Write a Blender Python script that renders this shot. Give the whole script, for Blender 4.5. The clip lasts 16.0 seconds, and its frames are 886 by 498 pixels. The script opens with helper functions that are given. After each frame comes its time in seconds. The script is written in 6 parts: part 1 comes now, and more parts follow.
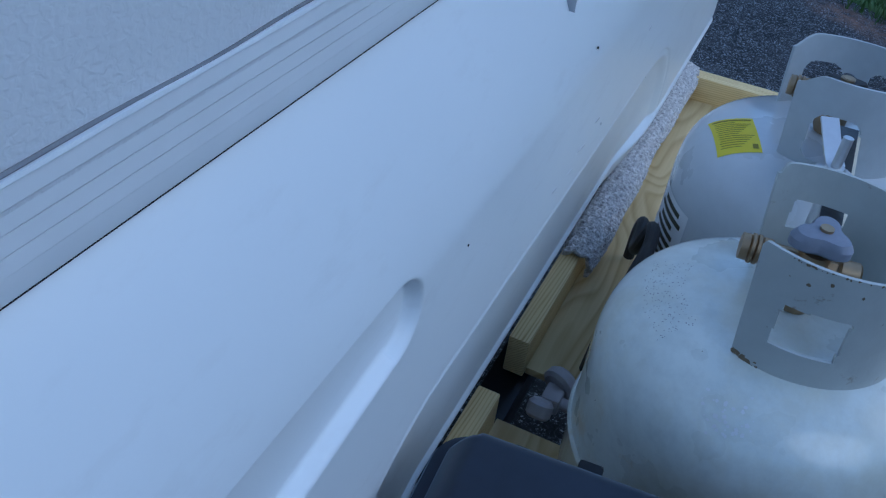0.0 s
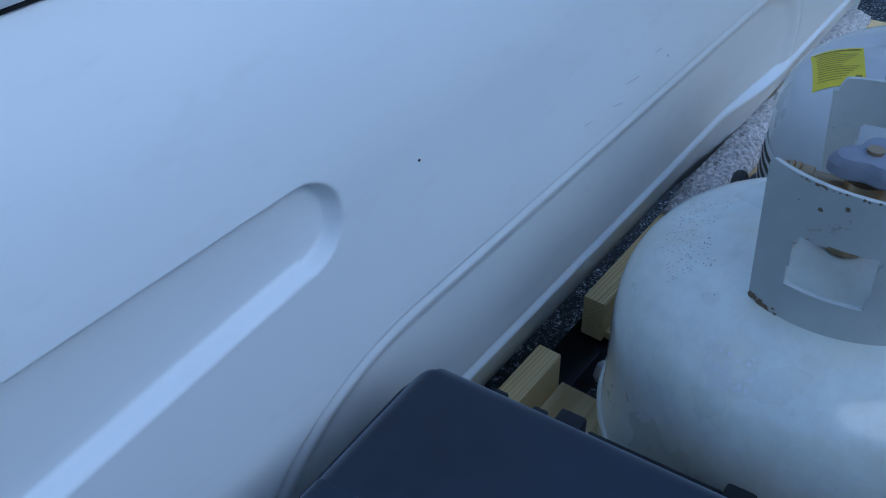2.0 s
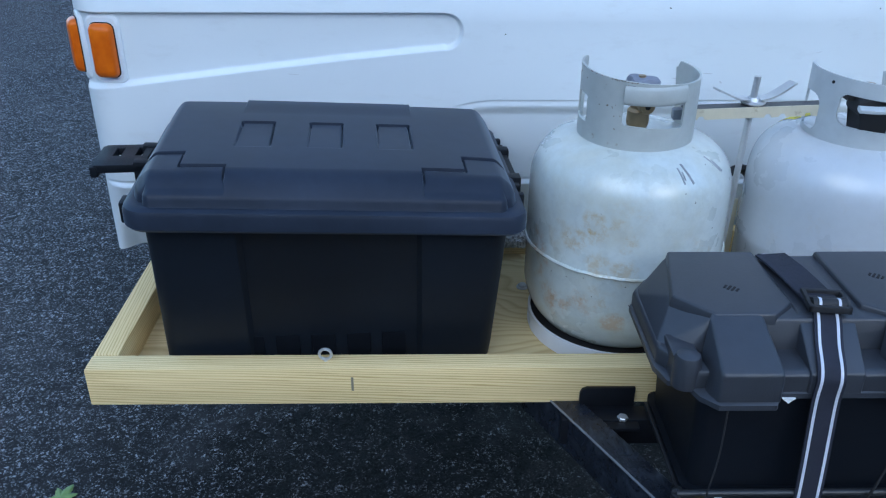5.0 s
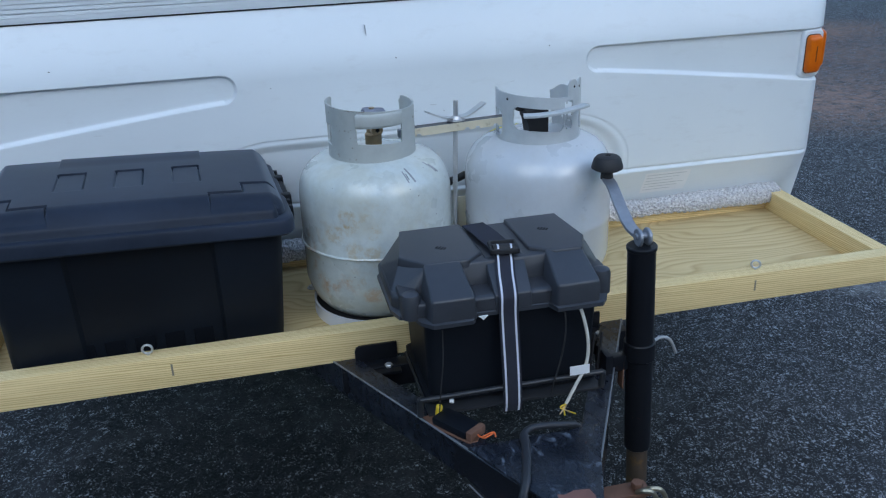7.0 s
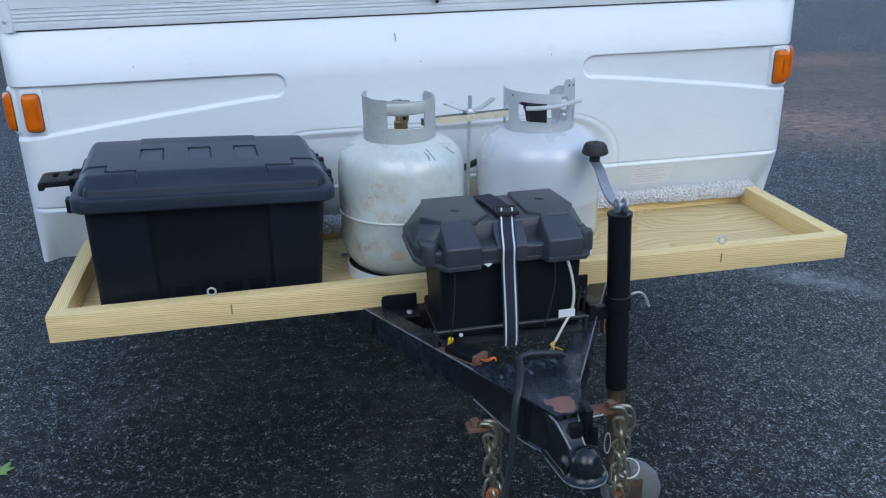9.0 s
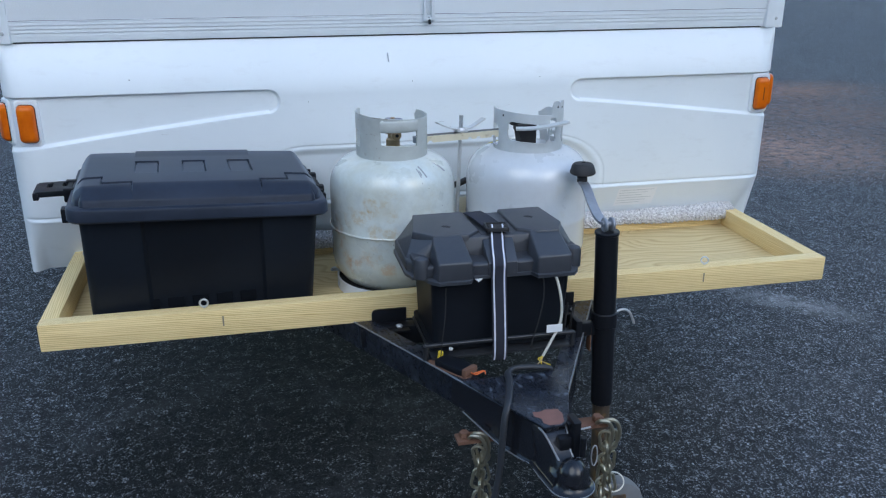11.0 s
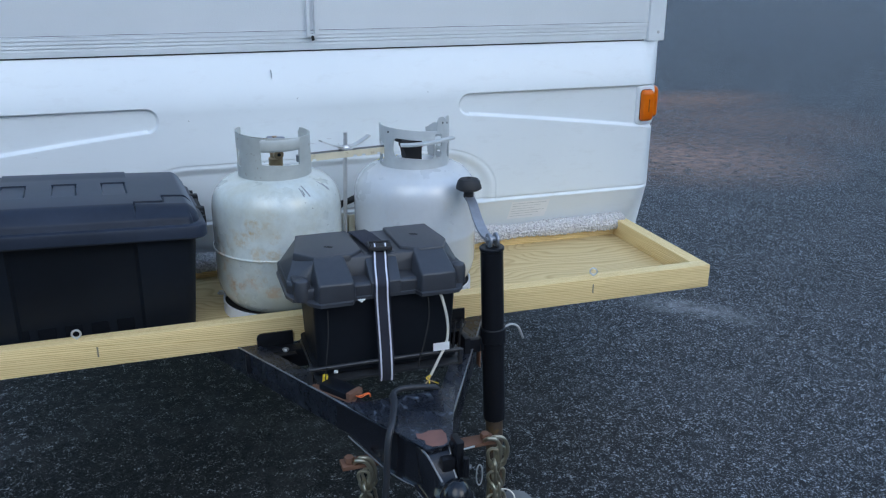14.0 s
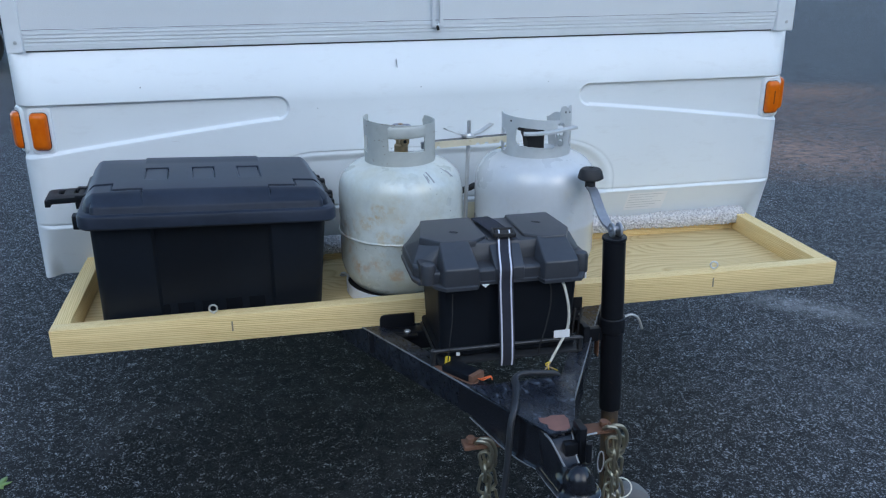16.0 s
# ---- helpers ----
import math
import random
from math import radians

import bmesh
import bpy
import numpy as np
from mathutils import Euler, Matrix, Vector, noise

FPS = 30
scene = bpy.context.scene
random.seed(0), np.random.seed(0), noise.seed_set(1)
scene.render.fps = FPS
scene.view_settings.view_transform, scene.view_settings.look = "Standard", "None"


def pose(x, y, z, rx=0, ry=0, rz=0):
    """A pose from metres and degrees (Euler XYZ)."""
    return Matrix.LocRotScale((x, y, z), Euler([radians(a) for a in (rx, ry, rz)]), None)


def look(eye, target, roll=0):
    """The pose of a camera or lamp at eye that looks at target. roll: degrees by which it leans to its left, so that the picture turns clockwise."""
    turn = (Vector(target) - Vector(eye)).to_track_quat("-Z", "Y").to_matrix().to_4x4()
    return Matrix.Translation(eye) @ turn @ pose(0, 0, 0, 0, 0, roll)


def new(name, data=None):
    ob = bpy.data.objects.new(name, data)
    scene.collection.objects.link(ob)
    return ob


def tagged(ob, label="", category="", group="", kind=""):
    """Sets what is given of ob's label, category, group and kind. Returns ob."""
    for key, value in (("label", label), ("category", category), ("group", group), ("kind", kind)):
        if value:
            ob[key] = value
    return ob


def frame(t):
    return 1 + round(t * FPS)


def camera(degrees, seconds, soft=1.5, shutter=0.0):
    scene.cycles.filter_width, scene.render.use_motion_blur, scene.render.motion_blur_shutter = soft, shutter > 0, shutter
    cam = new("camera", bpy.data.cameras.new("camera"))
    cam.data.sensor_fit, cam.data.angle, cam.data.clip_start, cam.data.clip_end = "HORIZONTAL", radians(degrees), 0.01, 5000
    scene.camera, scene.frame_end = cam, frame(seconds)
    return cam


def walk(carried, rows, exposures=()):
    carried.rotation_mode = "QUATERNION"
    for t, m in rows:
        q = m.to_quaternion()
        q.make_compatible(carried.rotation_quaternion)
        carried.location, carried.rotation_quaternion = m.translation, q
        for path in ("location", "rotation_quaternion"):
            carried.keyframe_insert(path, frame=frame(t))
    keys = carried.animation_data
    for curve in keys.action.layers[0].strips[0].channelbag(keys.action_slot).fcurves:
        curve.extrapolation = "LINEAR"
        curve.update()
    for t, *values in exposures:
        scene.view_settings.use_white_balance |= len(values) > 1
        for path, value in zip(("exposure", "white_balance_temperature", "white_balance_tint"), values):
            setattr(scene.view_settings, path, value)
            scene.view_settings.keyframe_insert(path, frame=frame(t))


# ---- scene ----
cam = camera(55.0, 16.0, 1.2)
PATH = [
    (0, (-0.781, -0.256, 1.293), (0.697, 0.302, 0.066), 7.7),
    (0.5, (-0.741, -0.273, 1.287), (0.754, 0.23, 0.057), 6.5),
    (1, (-0.696, -0.332, 1.283), (0.774, 0.201, 0.036), -0.4),
    (1.2, (-0.663, -0.384, 1.222), (0.757, 0.18, -0.069), -4.1),
    (1.4, (-0.643, -0.409, 1.216), (0.757, 0.185, -0.083), -4.9),
    (1.5, (-0.641, -0.383, 1.236), (0.746, 0.191, -0.085), -5.8),
    (1.7, (-0.659, -0.355, 1.229), (0.736, 0.258, -0.066), -2.7),
    (2, (-0.683, -0.405, 1.231), (0.528, 0.569, -0.028), -2.2),
    (2.3, (-0.722, -0.519, 1.25), (0.144, 0.832, 0.055), -3.2),
    (2.5, (-0.769, -0.59, 1.251), (-0.042, 0.879, 0.105), -1.2),
    (2.6, (-0.787, -0.639, 1.242), (-0.094, 0.848, 0.097), 0.7),
    (2.8, (-0.793, -0.752, 1.218), (-0.121, 0.746, 0.076), 4.0),
    (3, (-0.731, -0.897, 1.22), (-0.186, 0.667, 0.098), 4.8),
    (3.4, (-0.64, -1.161, 1.236), (-0.48, 0.514, 0.155), 1.6),
    (3.5, (-0.628, -1.216, 1.252), (-0.495, 0.477, 0.195), 1.2),
    (4, (-0.577, -1.449, 1.261), (-0.521, 0.286, 0.269), 1.0),
    (4.2, (-0.548, -1.5, 1.268), (-0.48, 0.255, 0.312), 1.2),
    (6.3, (-0.386, -1.657, 1.29), (-0.42, 0.131, 0.394), -1.3),
    (6.5, (-0.375, -1.751, 1.297), (-0.327, 0.06, 0.449), -2.2),
    (7, (-0.372, -1.985, 1.331), (0.021, -0.191, 0.538), -2.2),
    (7.5, (-0.306, -2.137, 1.323), (0.085, -0.345, 0.524), -2.3),
    (8, (-0.312, -2.231, 1.336), (0.023, -0.422, 0.552), -1.7),
    (8.2, (-0.347, -2.258, 1.336), (-0.013, -0.444, 0.566), -1.6),
    (10.3, (-0.484, -2.375, 1.335), (-0.052, -0.555, 0.626), -0.5),
    (10.5, (-0.486, -2.369, 1.333), (-0.056, -0.546, 0.631), -0.2),
    (11, (-0.485, -2.365, 1.335), (-0.064, -0.534, 0.649), 0.1),
    (11.5, (-0.482, -2.361, 1.338), (-0.068, -0.524, 0.664), 0.3),
    (12, (-0.474, -2.352, 1.335), (-0.073, -0.508, 0.672), 0.2),
    (12.5, (-0.491, -2.342, 1.334), (-0.099, -0.499, 0.664), 0.4),
    (13, (-0.492, -2.337, 1.332), (-0.131, -0.487, 0.664), 0.5),
    (13.3, (-0.474, -2.341, 1.331), (-0.084, -0.494, 0.665), 0.2),
    (13.5, (-0.424, -2.348, 1.336), (0.029, -0.518, 0.669), -0.1),
    (14, (-0.394, -2.359, 1.34), (0.202, -0.567, 0.681), 0.2),
    (14.5, (-0.409, -2.36, 1.336), (0.146, -0.552, 0.687), -0.2),
    (15, (-0.44, -2.364, 1.336), (-0.018, -0.517, 0.696), -0.8),
    (15.5, (-0.465, -2.362, 1.341), (-0.081, -0.51, 0.691), -0.4),
    (16, (-0.467, -2.372, 1.342), (-0.082, -0.531, 0.663), -0.4),
]
EXPOSURES = [(0.0, 0.46, 5140, 4), (2.0, 0.44, 5110, 4), (2.5, 0.38, 4860, 3), (3.0, 0.52, 4840, 3), (3.5, 1.10, 5240, 0), (4.2, 1.24, 5430, 1), (6.5, 1.24, 6300, 4), (7.0, 0.94, 6180, 3), (7.5, 1.00, 6170, 3), (8.0, 1.28, 6290, 4), (10.5, 1.28, 6520, 5),
             (12.5, 1.18, 6470, 5), (13.5, 1.29, 6520, 5), (14.0, 1.16, 6400, 4), (15.0, 1.06, 6370, 3), (16.0, 1.18, 6420, 4)]
walk(cam, [(t, look(eye, target, roll)) for t, eye, target, roll in PATH], EXPOSURES)
# ---- world, sun, exposure ----
world = bpy.data.worlds.new("World")
scene.world = world
world.use_nodes = True
wn = world.node_tree
sky = wn.nodes.new("ShaderNodeTexSky")
sky.sky_type = 'NISHITA'
sky.sun_disc = False
sky.sun_elevation = radians(32)
sky.sun_rotation = radians(150)
sky.air_density = 1.0
sky.dust_density = 0.7
sky.ozone_density = 2.5
wn.links.new(sky.outputs[0], wn.nodes["Background"].inputs[0])
wn.nodes["Background"].inputs[1].default_value = 0.15
sun_data = bpy.data.lights.new("sun", 'SUN')
sun_data.energy = 0.35
sun_data.angle = radians(40)
sun_data.color = (1.0, 0.97, 0.93)
sun = new("sun", sun_data)
sun.matrix_world = look((-3.0, -5.0, 6.0), (0.0, 0.0, 0.5))

GROUND = -0.075
DECK = 0.498


# ---- materials ----
def node_mat(name, rough=0.5, metal=0.0, spec=0.5):
    m = bpy.data.materials.new(name)
    m.use_nodes = True
    nt = m.node_tree
    b = nt.nodes["Principled BSDF"]
    b.inputs["Roughness"].default_value = rough
    b.inputs["Metallic"].default_value = metal
    b.inputs["Specular IOR Level"].default_value = spec
    return m, nt, b


def coords(nt, scale=(1, 1, 1), rand=False):
    tc = nt.nodes.new("ShaderNodeTexCoord")
    mp = nt.nodes.new("ShaderNodeMapping")
    mp.inputs["Scale"].default_value = scale
    nt.links.new(tc.outputs["Object"], mp.inputs[0])
    if rand:
        oi = nt.nodes.new("ShaderNodeObjectInfo")
        mul = nt.nodes.new("ShaderNodeMath")
        mul.operation = 'MULTIPLY'
        mul.inputs[1].default_value = 7.0
        nt.links.new(oi.outputs["Random"], mul.inputs[0])
        nt.links.new(mul.outputs[0], mp.inputs["Location"])
    return mp.outputs[0]


def noise_tex(nt, vec, scale, detail=3.0, rough=0.55, dist=0.0):
    n = nt.nodes.new("ShaderNodeTexNoise")
    n.inputs["Scale"].default_value = scale
    n.inputs["Detail"].default_value = detail
    n.inputs["Roughness"].default_value = rough
    n.inputs["Distortion"].default_value = dist
    nt.links.new(vec, n.inputs["Vector"])
    return n.outputs["Fac"]


def noise_colour(nt, vec, scale):
    n = nt.nodes.new("ShaderNodeTexNoise")
    n.inputs["Scale"].default_value = scale
    n.inputs["Detail"].default_value = 2.0
    nt.links.new(vec, n.inputs["Vector"])
    return n.outputs["Color"]


def ramp(nt, fac, stops):
    r = nt.nodes.new("ShaderNodeValToRGB")
    while len(r.color_ramp.elements) < len(stops):
        r.color_ramp.elements.new(0.5)
    for e, (p, c) in zip(r.color_ramp.elements, stops):
        e.position = p
        e.color = (*c, 1.0) if len(c) == 3 else c
    nt.links.new(fac, r.inputs[0])
    return r.outputs[0]


def mix(nt, fac, a, b, mode='MIX'):
    m = nt.nodes.new("ShaderNodeMix")
    m.data_type, m.blend_type = 'RGBA', mode
    for sock, v in ((m.inputs[0], fac), (m.inputs[6], a), (m.inputs[7], b)):
        if isinstance(v, (int, float)):
            sock.default_value = v
        elif isinstance(v, tuple):
            sock.default_value = (*v, 1.0)
        else:
            nt.links.new(v, sock)
    return m.outputs[2]


def bump(nt, b, height, strength=0.3, dist=0.002, normal=None):
    n = nt.nodes.new("ShaderNodeBump")
    n.inputs["Strength"].default_value = strength
    n.inputs["Distance"].default_value = dist
    nt.links.new(height, n.inputs["Height"])
    if normal is not None:
        nt.links.new(normal, n.inputs["Normal"])
    nt.links.new(n.outputs[0], b.inputs["Normal"])
    return n.outputs[0]


def mapped(nt, fac, lo, hi):
    m = nt.nodes.new("ShaderNodeMapRange")
    m.inputs["To Min"].default_value = lo
    m.inputs["To Max"].default_value = hi
    nt.links.new(fac, m.inputs[0])
    return m.outputs[0]


def mapped_from(nt, fac, lo, hi):
    m = nt.nodes.new("ShaderNodeMapRange")
    m.inputs["From Min"].default_value = lo
    m.inputs["From Max"].default_value = hi
    nt.links.new(fac, m.inputs[0])
    return m.outputs[0]


def plain(name, colour, rough=0.5, metal=0.0, grain=60.0, vary=0.12, bumps=0.15, bump_scale=180.0, spec=0.5, coat=0.0):
    """A surface of one colour with soft blotches, fine grain and uneven gloss."""
    m, nt, b = node_mat(name, rough, metal, spec)
    v = coords(nt, rand=True)
    lo = tuple(c * (1 - vary) for c in colour)
    hi = tuple(min(1.0, c * (1 + vary)) for c in colour)
    big = noise_tex(nt, v, grain * 0.12, 4)
    fine = noise_tex(nt, v, grain, 3)
    c = ramp(nt, big, [(0.3, lo), (0.7, hi)])
    c = mix(nt, 0.25, c, ramp(nt, fine, [(0.35, lo), (0.65, hi)]), 'MIX')
    nt.links.new(c, b.inputs["Base Color"])
    nt.links.new(mapped(nt, big, max(0.02, rough - 0.08), min(1.0, rough + 0.1)), b.inputs["Roughness"])
    bump(nt, b, noise_tex(nt, v, bump_scale, 2), bumps, 0.001)
    b.inputs["Coat Weight"].default_value = coat
    b.inputs["Coat Roughness"].default_value = 0.15
    return m


def gelcoat():
    m, nt, b = node_mat("gelcoat", 0.34)
    v = coords(nt)
    big = noise_tex(nt, v, 2.2, 5)
    c = ramp(nt, big, [(0.3, (0.735, 0.785, 0.815)), (0.7, (0.785, 0.83, 0.855))])
    grime = noise_tex(nt, coords(nt, (3.0, 3.0, 9.0)), 5.0, 6, 0.65)
    c = mix(nt, ramp(nt, grime, [(0.56, (0, 0, 0)), (0.85, (0.30, 0.30, 0.30))]), c, (0.55, 0.56, 0.56))
    dots = nt.nodes.new("ShaderNodeTexVoronoi")
    dots.inputs["Scale"].default_value = 16.0
    nt.links.new(v, dots.inputs["Vector"])
    spots = ramp(nt, dots.outputs["Distance"], [(0.010, (1, 1, 1)), (0.020, (0, 0, 0))])
    keep = ramp(nt, noise_tex(nt, v, 9.0, 1), [(0.58, (0, 0, 0)), (0.60, (1, 1, 1))])
    c = mix(nt, mix(nt, 1.0, spots, keep, 'MULTIPLY'), c, (0.12, 0.11, 0.10))
    nt.links.new(c, b.inputs["Base Color"])
    nt.links.new(mapped(nt, grime, 0.26, 0.42), b.inputs["Roughness"])
    bump(nt, b, noise_tex(nt, v, 14.0, 4), 0.06, 0.004)
    return m


def stucco_metal():
    m, nt, b = node_mat("embossed_aluminium", 0.38)
    v = coords(nt, (1.0, 1.0, 1.35))
    n = noise_tex(nt, v, 250.0, 1.5, 0.45, 0.6)
    c = ramp(nt, noise_tex(nt, v, 3.0, 4), [(0.3, (0.76, 0.80, 0.83)), (0.7, (0.81, 0.84, 0.87))])
    nt.links.new(c, b.inputs["Base Color"])
    bump(nt, b, ramp(nt, n, [(0.38, (0, 0, 0)), (0.62, (1, 1, 1))]), 0.22, 0.0010)
    return m


def pine(name, axis, figure=False, tone=1.0):
    """Pressure-treated softwood; axis is the way the grain runs."""
    m, nt, b = node_mat(name, 0.62, 0.0, 0.35)
    s = [9.0, 9.0, 9.0]
    s[axis] = 0.32
    v = coords(nt, tuple(s), rand=True)
    if figure:
        # Rotary-cut veneer: contour bands of a slow field drawn out along the grain.
        fld = noise_tex(nt, coords(nt, (1.5, 4.0, 4.0), rand=True), 1.3, 2.0, 0.45, 0.4)
        cut = nt.nodes.new("ShaderNodeSeparateXYZ")
        nt.links.new(coords(nt, (0.0, 38.0, 0.0)), cut.inputs[0])
        k = nt.nodes.new("ShaderNodeMath")
        k.operation = 'MULTIPLY_ADD'
        k.inputs[1].default_value = 17.0
        nt.links.new(fld, k.inputs[0])
        nt.links.new(cut.outputs[1], k.inputs[2])
        ring = nt.nodes.new("ShaderNodeMath")
        ring.operation = 'FRACT'
        nt.links.new(k.outputs[0], ring.inputs[0])
        late = ramp(nt, ring.outputs[0], [(0.0, (0.79, 0.66, 0.39)), (0.45, (0.76, 0.62, 0.35)), (0.80, (0.58, 0.42, 0.21)), (0.99, (0.77, 0.64, 0.37))])
    else:
        w = nt.nodes.new("ShaderNodeTexWave")
        w.wave_type = 'BANDS'
        w.bands_direction = 'DIAGONAL'
        w.inputs["Scale"].default_value = 15.0
        w.inputs["Distortion"].default_value = 5.0
        w.inputs["Detail"].default_value = 3.0
        w.inputs["Detail Scale"].default_value = 0.7
        nt.links.new(v, w.inputs["Vector"])
        late = ramp(nt, w.outputs["Fac"], [(0.20, (0.84, 0.70, 0.40)), (0.66, (0.80, 0.64, 0.33)), (0.92, (0.55, 0.37, 0.15))])
        # Some stretches show hardly any grain.
        calm = ramp(nt, noise_tex(nt, coords(nt, tuple(1.2 if i == axis else 7.0 for i in range(3)), rand=True), 1.7, 3), [(0.42, (0, 0, 0)), (0.60, (0.45, 0.45, 0.45))])
        late = mix(nt, calm, late, (0.82, 0.67, 0.37))
        stain = ramp(nt, noise_tex(nt, coords(nt, tuple(3.0 if i == axis else 12.0 for i in range(3)), rand=True), 1.5, 6, 0.7), [(0.60, (0, 0, 0)), (0.76, (0.5, 0.5, 0.5))])
        late = mix(nt, stain, late, (0.52, 0.36, 0.15))
    fine = coords(nt, tuple(70.0 if i != axis else 3.0 for i in range(3)), rand=True)
    fib = noise_tex(nt, fine, 1.6, 4, 0.6)
    c = mix(nt, 0.25, late, ramp(nt, fib, [(0.3, (0.42, 0.33, 0.18)), (0.7, (0.78, 0.68, 0.46))]))
    green = noise_tex(nt, coords(nt, rand=True), 4.0, 3)
    c = mix(nt, ramp(nt, green, [(0.45, (0, 0, 0)), (0.75, (0.12, 0.12, 0.12))]), c, (0.50, 0.50, 0.26), 'MIX')
    c = mix(nt, 1.0, c, (1.025 * tone, 0.965 * tone, 0.85 * tone), 'MULTIPLY')
    nt.links.new(c, b.inputs["Base Color"])
    bump(nt, b, fib, 0.35, 0.0012)
    return m


def shade_wear_mask(nt, across, v):
    """Base mask: worn pale on the lane, kept dark under the trailer for its shade."""
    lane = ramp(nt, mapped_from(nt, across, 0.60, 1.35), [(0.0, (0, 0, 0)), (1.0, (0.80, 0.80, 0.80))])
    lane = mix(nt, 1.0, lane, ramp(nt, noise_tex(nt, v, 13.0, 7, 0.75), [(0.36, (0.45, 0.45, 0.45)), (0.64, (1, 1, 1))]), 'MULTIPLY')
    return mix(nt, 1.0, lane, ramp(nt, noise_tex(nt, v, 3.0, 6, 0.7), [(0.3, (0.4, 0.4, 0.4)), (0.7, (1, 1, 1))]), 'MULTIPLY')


def asphalt():
    m, nt, b = node_mat("asphalt", 0.7, 0.0, 0.06)
    v = coords(nt)
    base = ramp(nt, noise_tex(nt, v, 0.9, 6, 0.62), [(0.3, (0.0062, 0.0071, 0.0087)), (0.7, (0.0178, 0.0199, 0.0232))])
    grit = ramp(nt, noise_tex(nt, v, 140.0, 3, 0.7), [(0.35, (0.4, 0.4, 0.4)), (0.65, (1.7, 1.7, 1.7))])
    base = mix(nt, 1.0, base, grit, 'MULTIPLY')
    chips = None
    for scale, lo in ((105.0, 0.74), (165.0, 0.66), (255.0, 0.62)):
        warp = mix(nt, 0.012, v, noise_colour(nt, v, scale * 1.4), 'ADD')
        cell = nt.nodes.new("ShaderNodeTexVoronoi")
        cell.inputs["Scale"].default_value = scale
        cell.inputs["Randomness"].default_value = 1.0
        nt.links.new(warp, cell.inputs["Vector"])
        pick = ramp(nt, cell.outputs["Color"], [(lo, (0, 0, 0)), (lo + 0.05, (1, 1, 1))])
        edge = ramp(nt, cell.outputs["Distance"], [(0.36, (1, 1, 1)), (0.44, (0, 0, 0))])
        one = mix(nt, 1.0, pick, edge, 'MULTIPLY')
        chips = one if chips is None else mix(nt, 1.0, chips, one, 'LIGHTEN')
    # Stones show on the worn lane; fewer under the trailer, painting its shade darker.
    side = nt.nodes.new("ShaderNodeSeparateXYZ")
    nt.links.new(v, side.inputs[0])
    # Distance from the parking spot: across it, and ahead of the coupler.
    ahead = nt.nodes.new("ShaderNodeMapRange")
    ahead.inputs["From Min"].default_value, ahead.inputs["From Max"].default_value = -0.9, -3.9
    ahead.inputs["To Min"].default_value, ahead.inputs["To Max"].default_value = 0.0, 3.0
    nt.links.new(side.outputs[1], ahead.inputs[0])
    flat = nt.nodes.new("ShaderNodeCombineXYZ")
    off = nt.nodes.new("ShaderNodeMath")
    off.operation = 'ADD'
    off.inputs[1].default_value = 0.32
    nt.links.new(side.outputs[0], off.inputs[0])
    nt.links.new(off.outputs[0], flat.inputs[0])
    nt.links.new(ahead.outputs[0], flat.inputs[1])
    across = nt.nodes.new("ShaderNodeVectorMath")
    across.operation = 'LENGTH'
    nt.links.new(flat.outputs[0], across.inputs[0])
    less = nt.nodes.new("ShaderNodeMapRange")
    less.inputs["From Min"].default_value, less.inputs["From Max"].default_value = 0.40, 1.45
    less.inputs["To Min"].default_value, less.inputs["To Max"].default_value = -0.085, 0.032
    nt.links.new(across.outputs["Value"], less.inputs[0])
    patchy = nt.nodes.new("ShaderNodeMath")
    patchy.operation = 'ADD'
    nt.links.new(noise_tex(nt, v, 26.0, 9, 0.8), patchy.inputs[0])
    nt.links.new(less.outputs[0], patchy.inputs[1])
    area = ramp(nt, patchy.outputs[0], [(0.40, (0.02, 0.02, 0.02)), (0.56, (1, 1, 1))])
    base = mix(nt, shade_wear_mask(nt, across.outputs["Value"], v), base, (0.098, 0.098, 0.104))
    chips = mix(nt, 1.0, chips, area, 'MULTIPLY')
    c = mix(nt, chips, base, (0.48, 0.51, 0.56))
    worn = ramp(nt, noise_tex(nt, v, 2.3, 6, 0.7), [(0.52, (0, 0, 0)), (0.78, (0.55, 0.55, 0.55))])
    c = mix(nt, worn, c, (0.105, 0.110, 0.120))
    # Reddish dust drifted on the lane, and one pale scuffed streak beside the trailer.
    for at, turn, size, colour, most in (((4.75, 5.15), 0, (1.3, 0.65), (0.33, 0.185, 0.13), 0.9), ((3.20, 2.90), -20, (1.3, 1.0), (0.40, 0.25, 0.19), 1.0), ((4.40, 4.00), -10, (1.6, 1.5), (0.28, 0.17, 0.13), 0.7),
                                         ((3.45, -0.50), 60, (0.32, 0.16), (0.32, 0.19, 0.14), 0.85), ((3.15, -0.85), 60, (0.4, 0.2), (0.28, 0.17, 0.13), 0.7), ((1.62, 0.47), -46, (0.40, 0.125), (0.46, 0.46, 0.47), 0.6)):
        mp = nt.nodes.new("ShaderNodeMapping")
        mp.vector_type = 'TEXTURE'
        mp.inputs["Location"].default_value = (at[0], at[1], GROUND)
        mp.inputs["Rotation"].default_value = (0, 0, radians(turn))
        mp.inputs["Scale"].default_value = (size[0], size[1], 1.0)
        nt.links.new(v, mp.inputs[0])
        ln = nt.nodes.new("ShaderNodeVectorMath")
        ln.operation = 'LENGTH'
        nt.links.new(mp.outputs[0], ln.inputs[0])
        spot = ramp(nt, ln.outputs["Value"], [(0.15, (most, most, most)), (1.0, (0, 0, 0))])
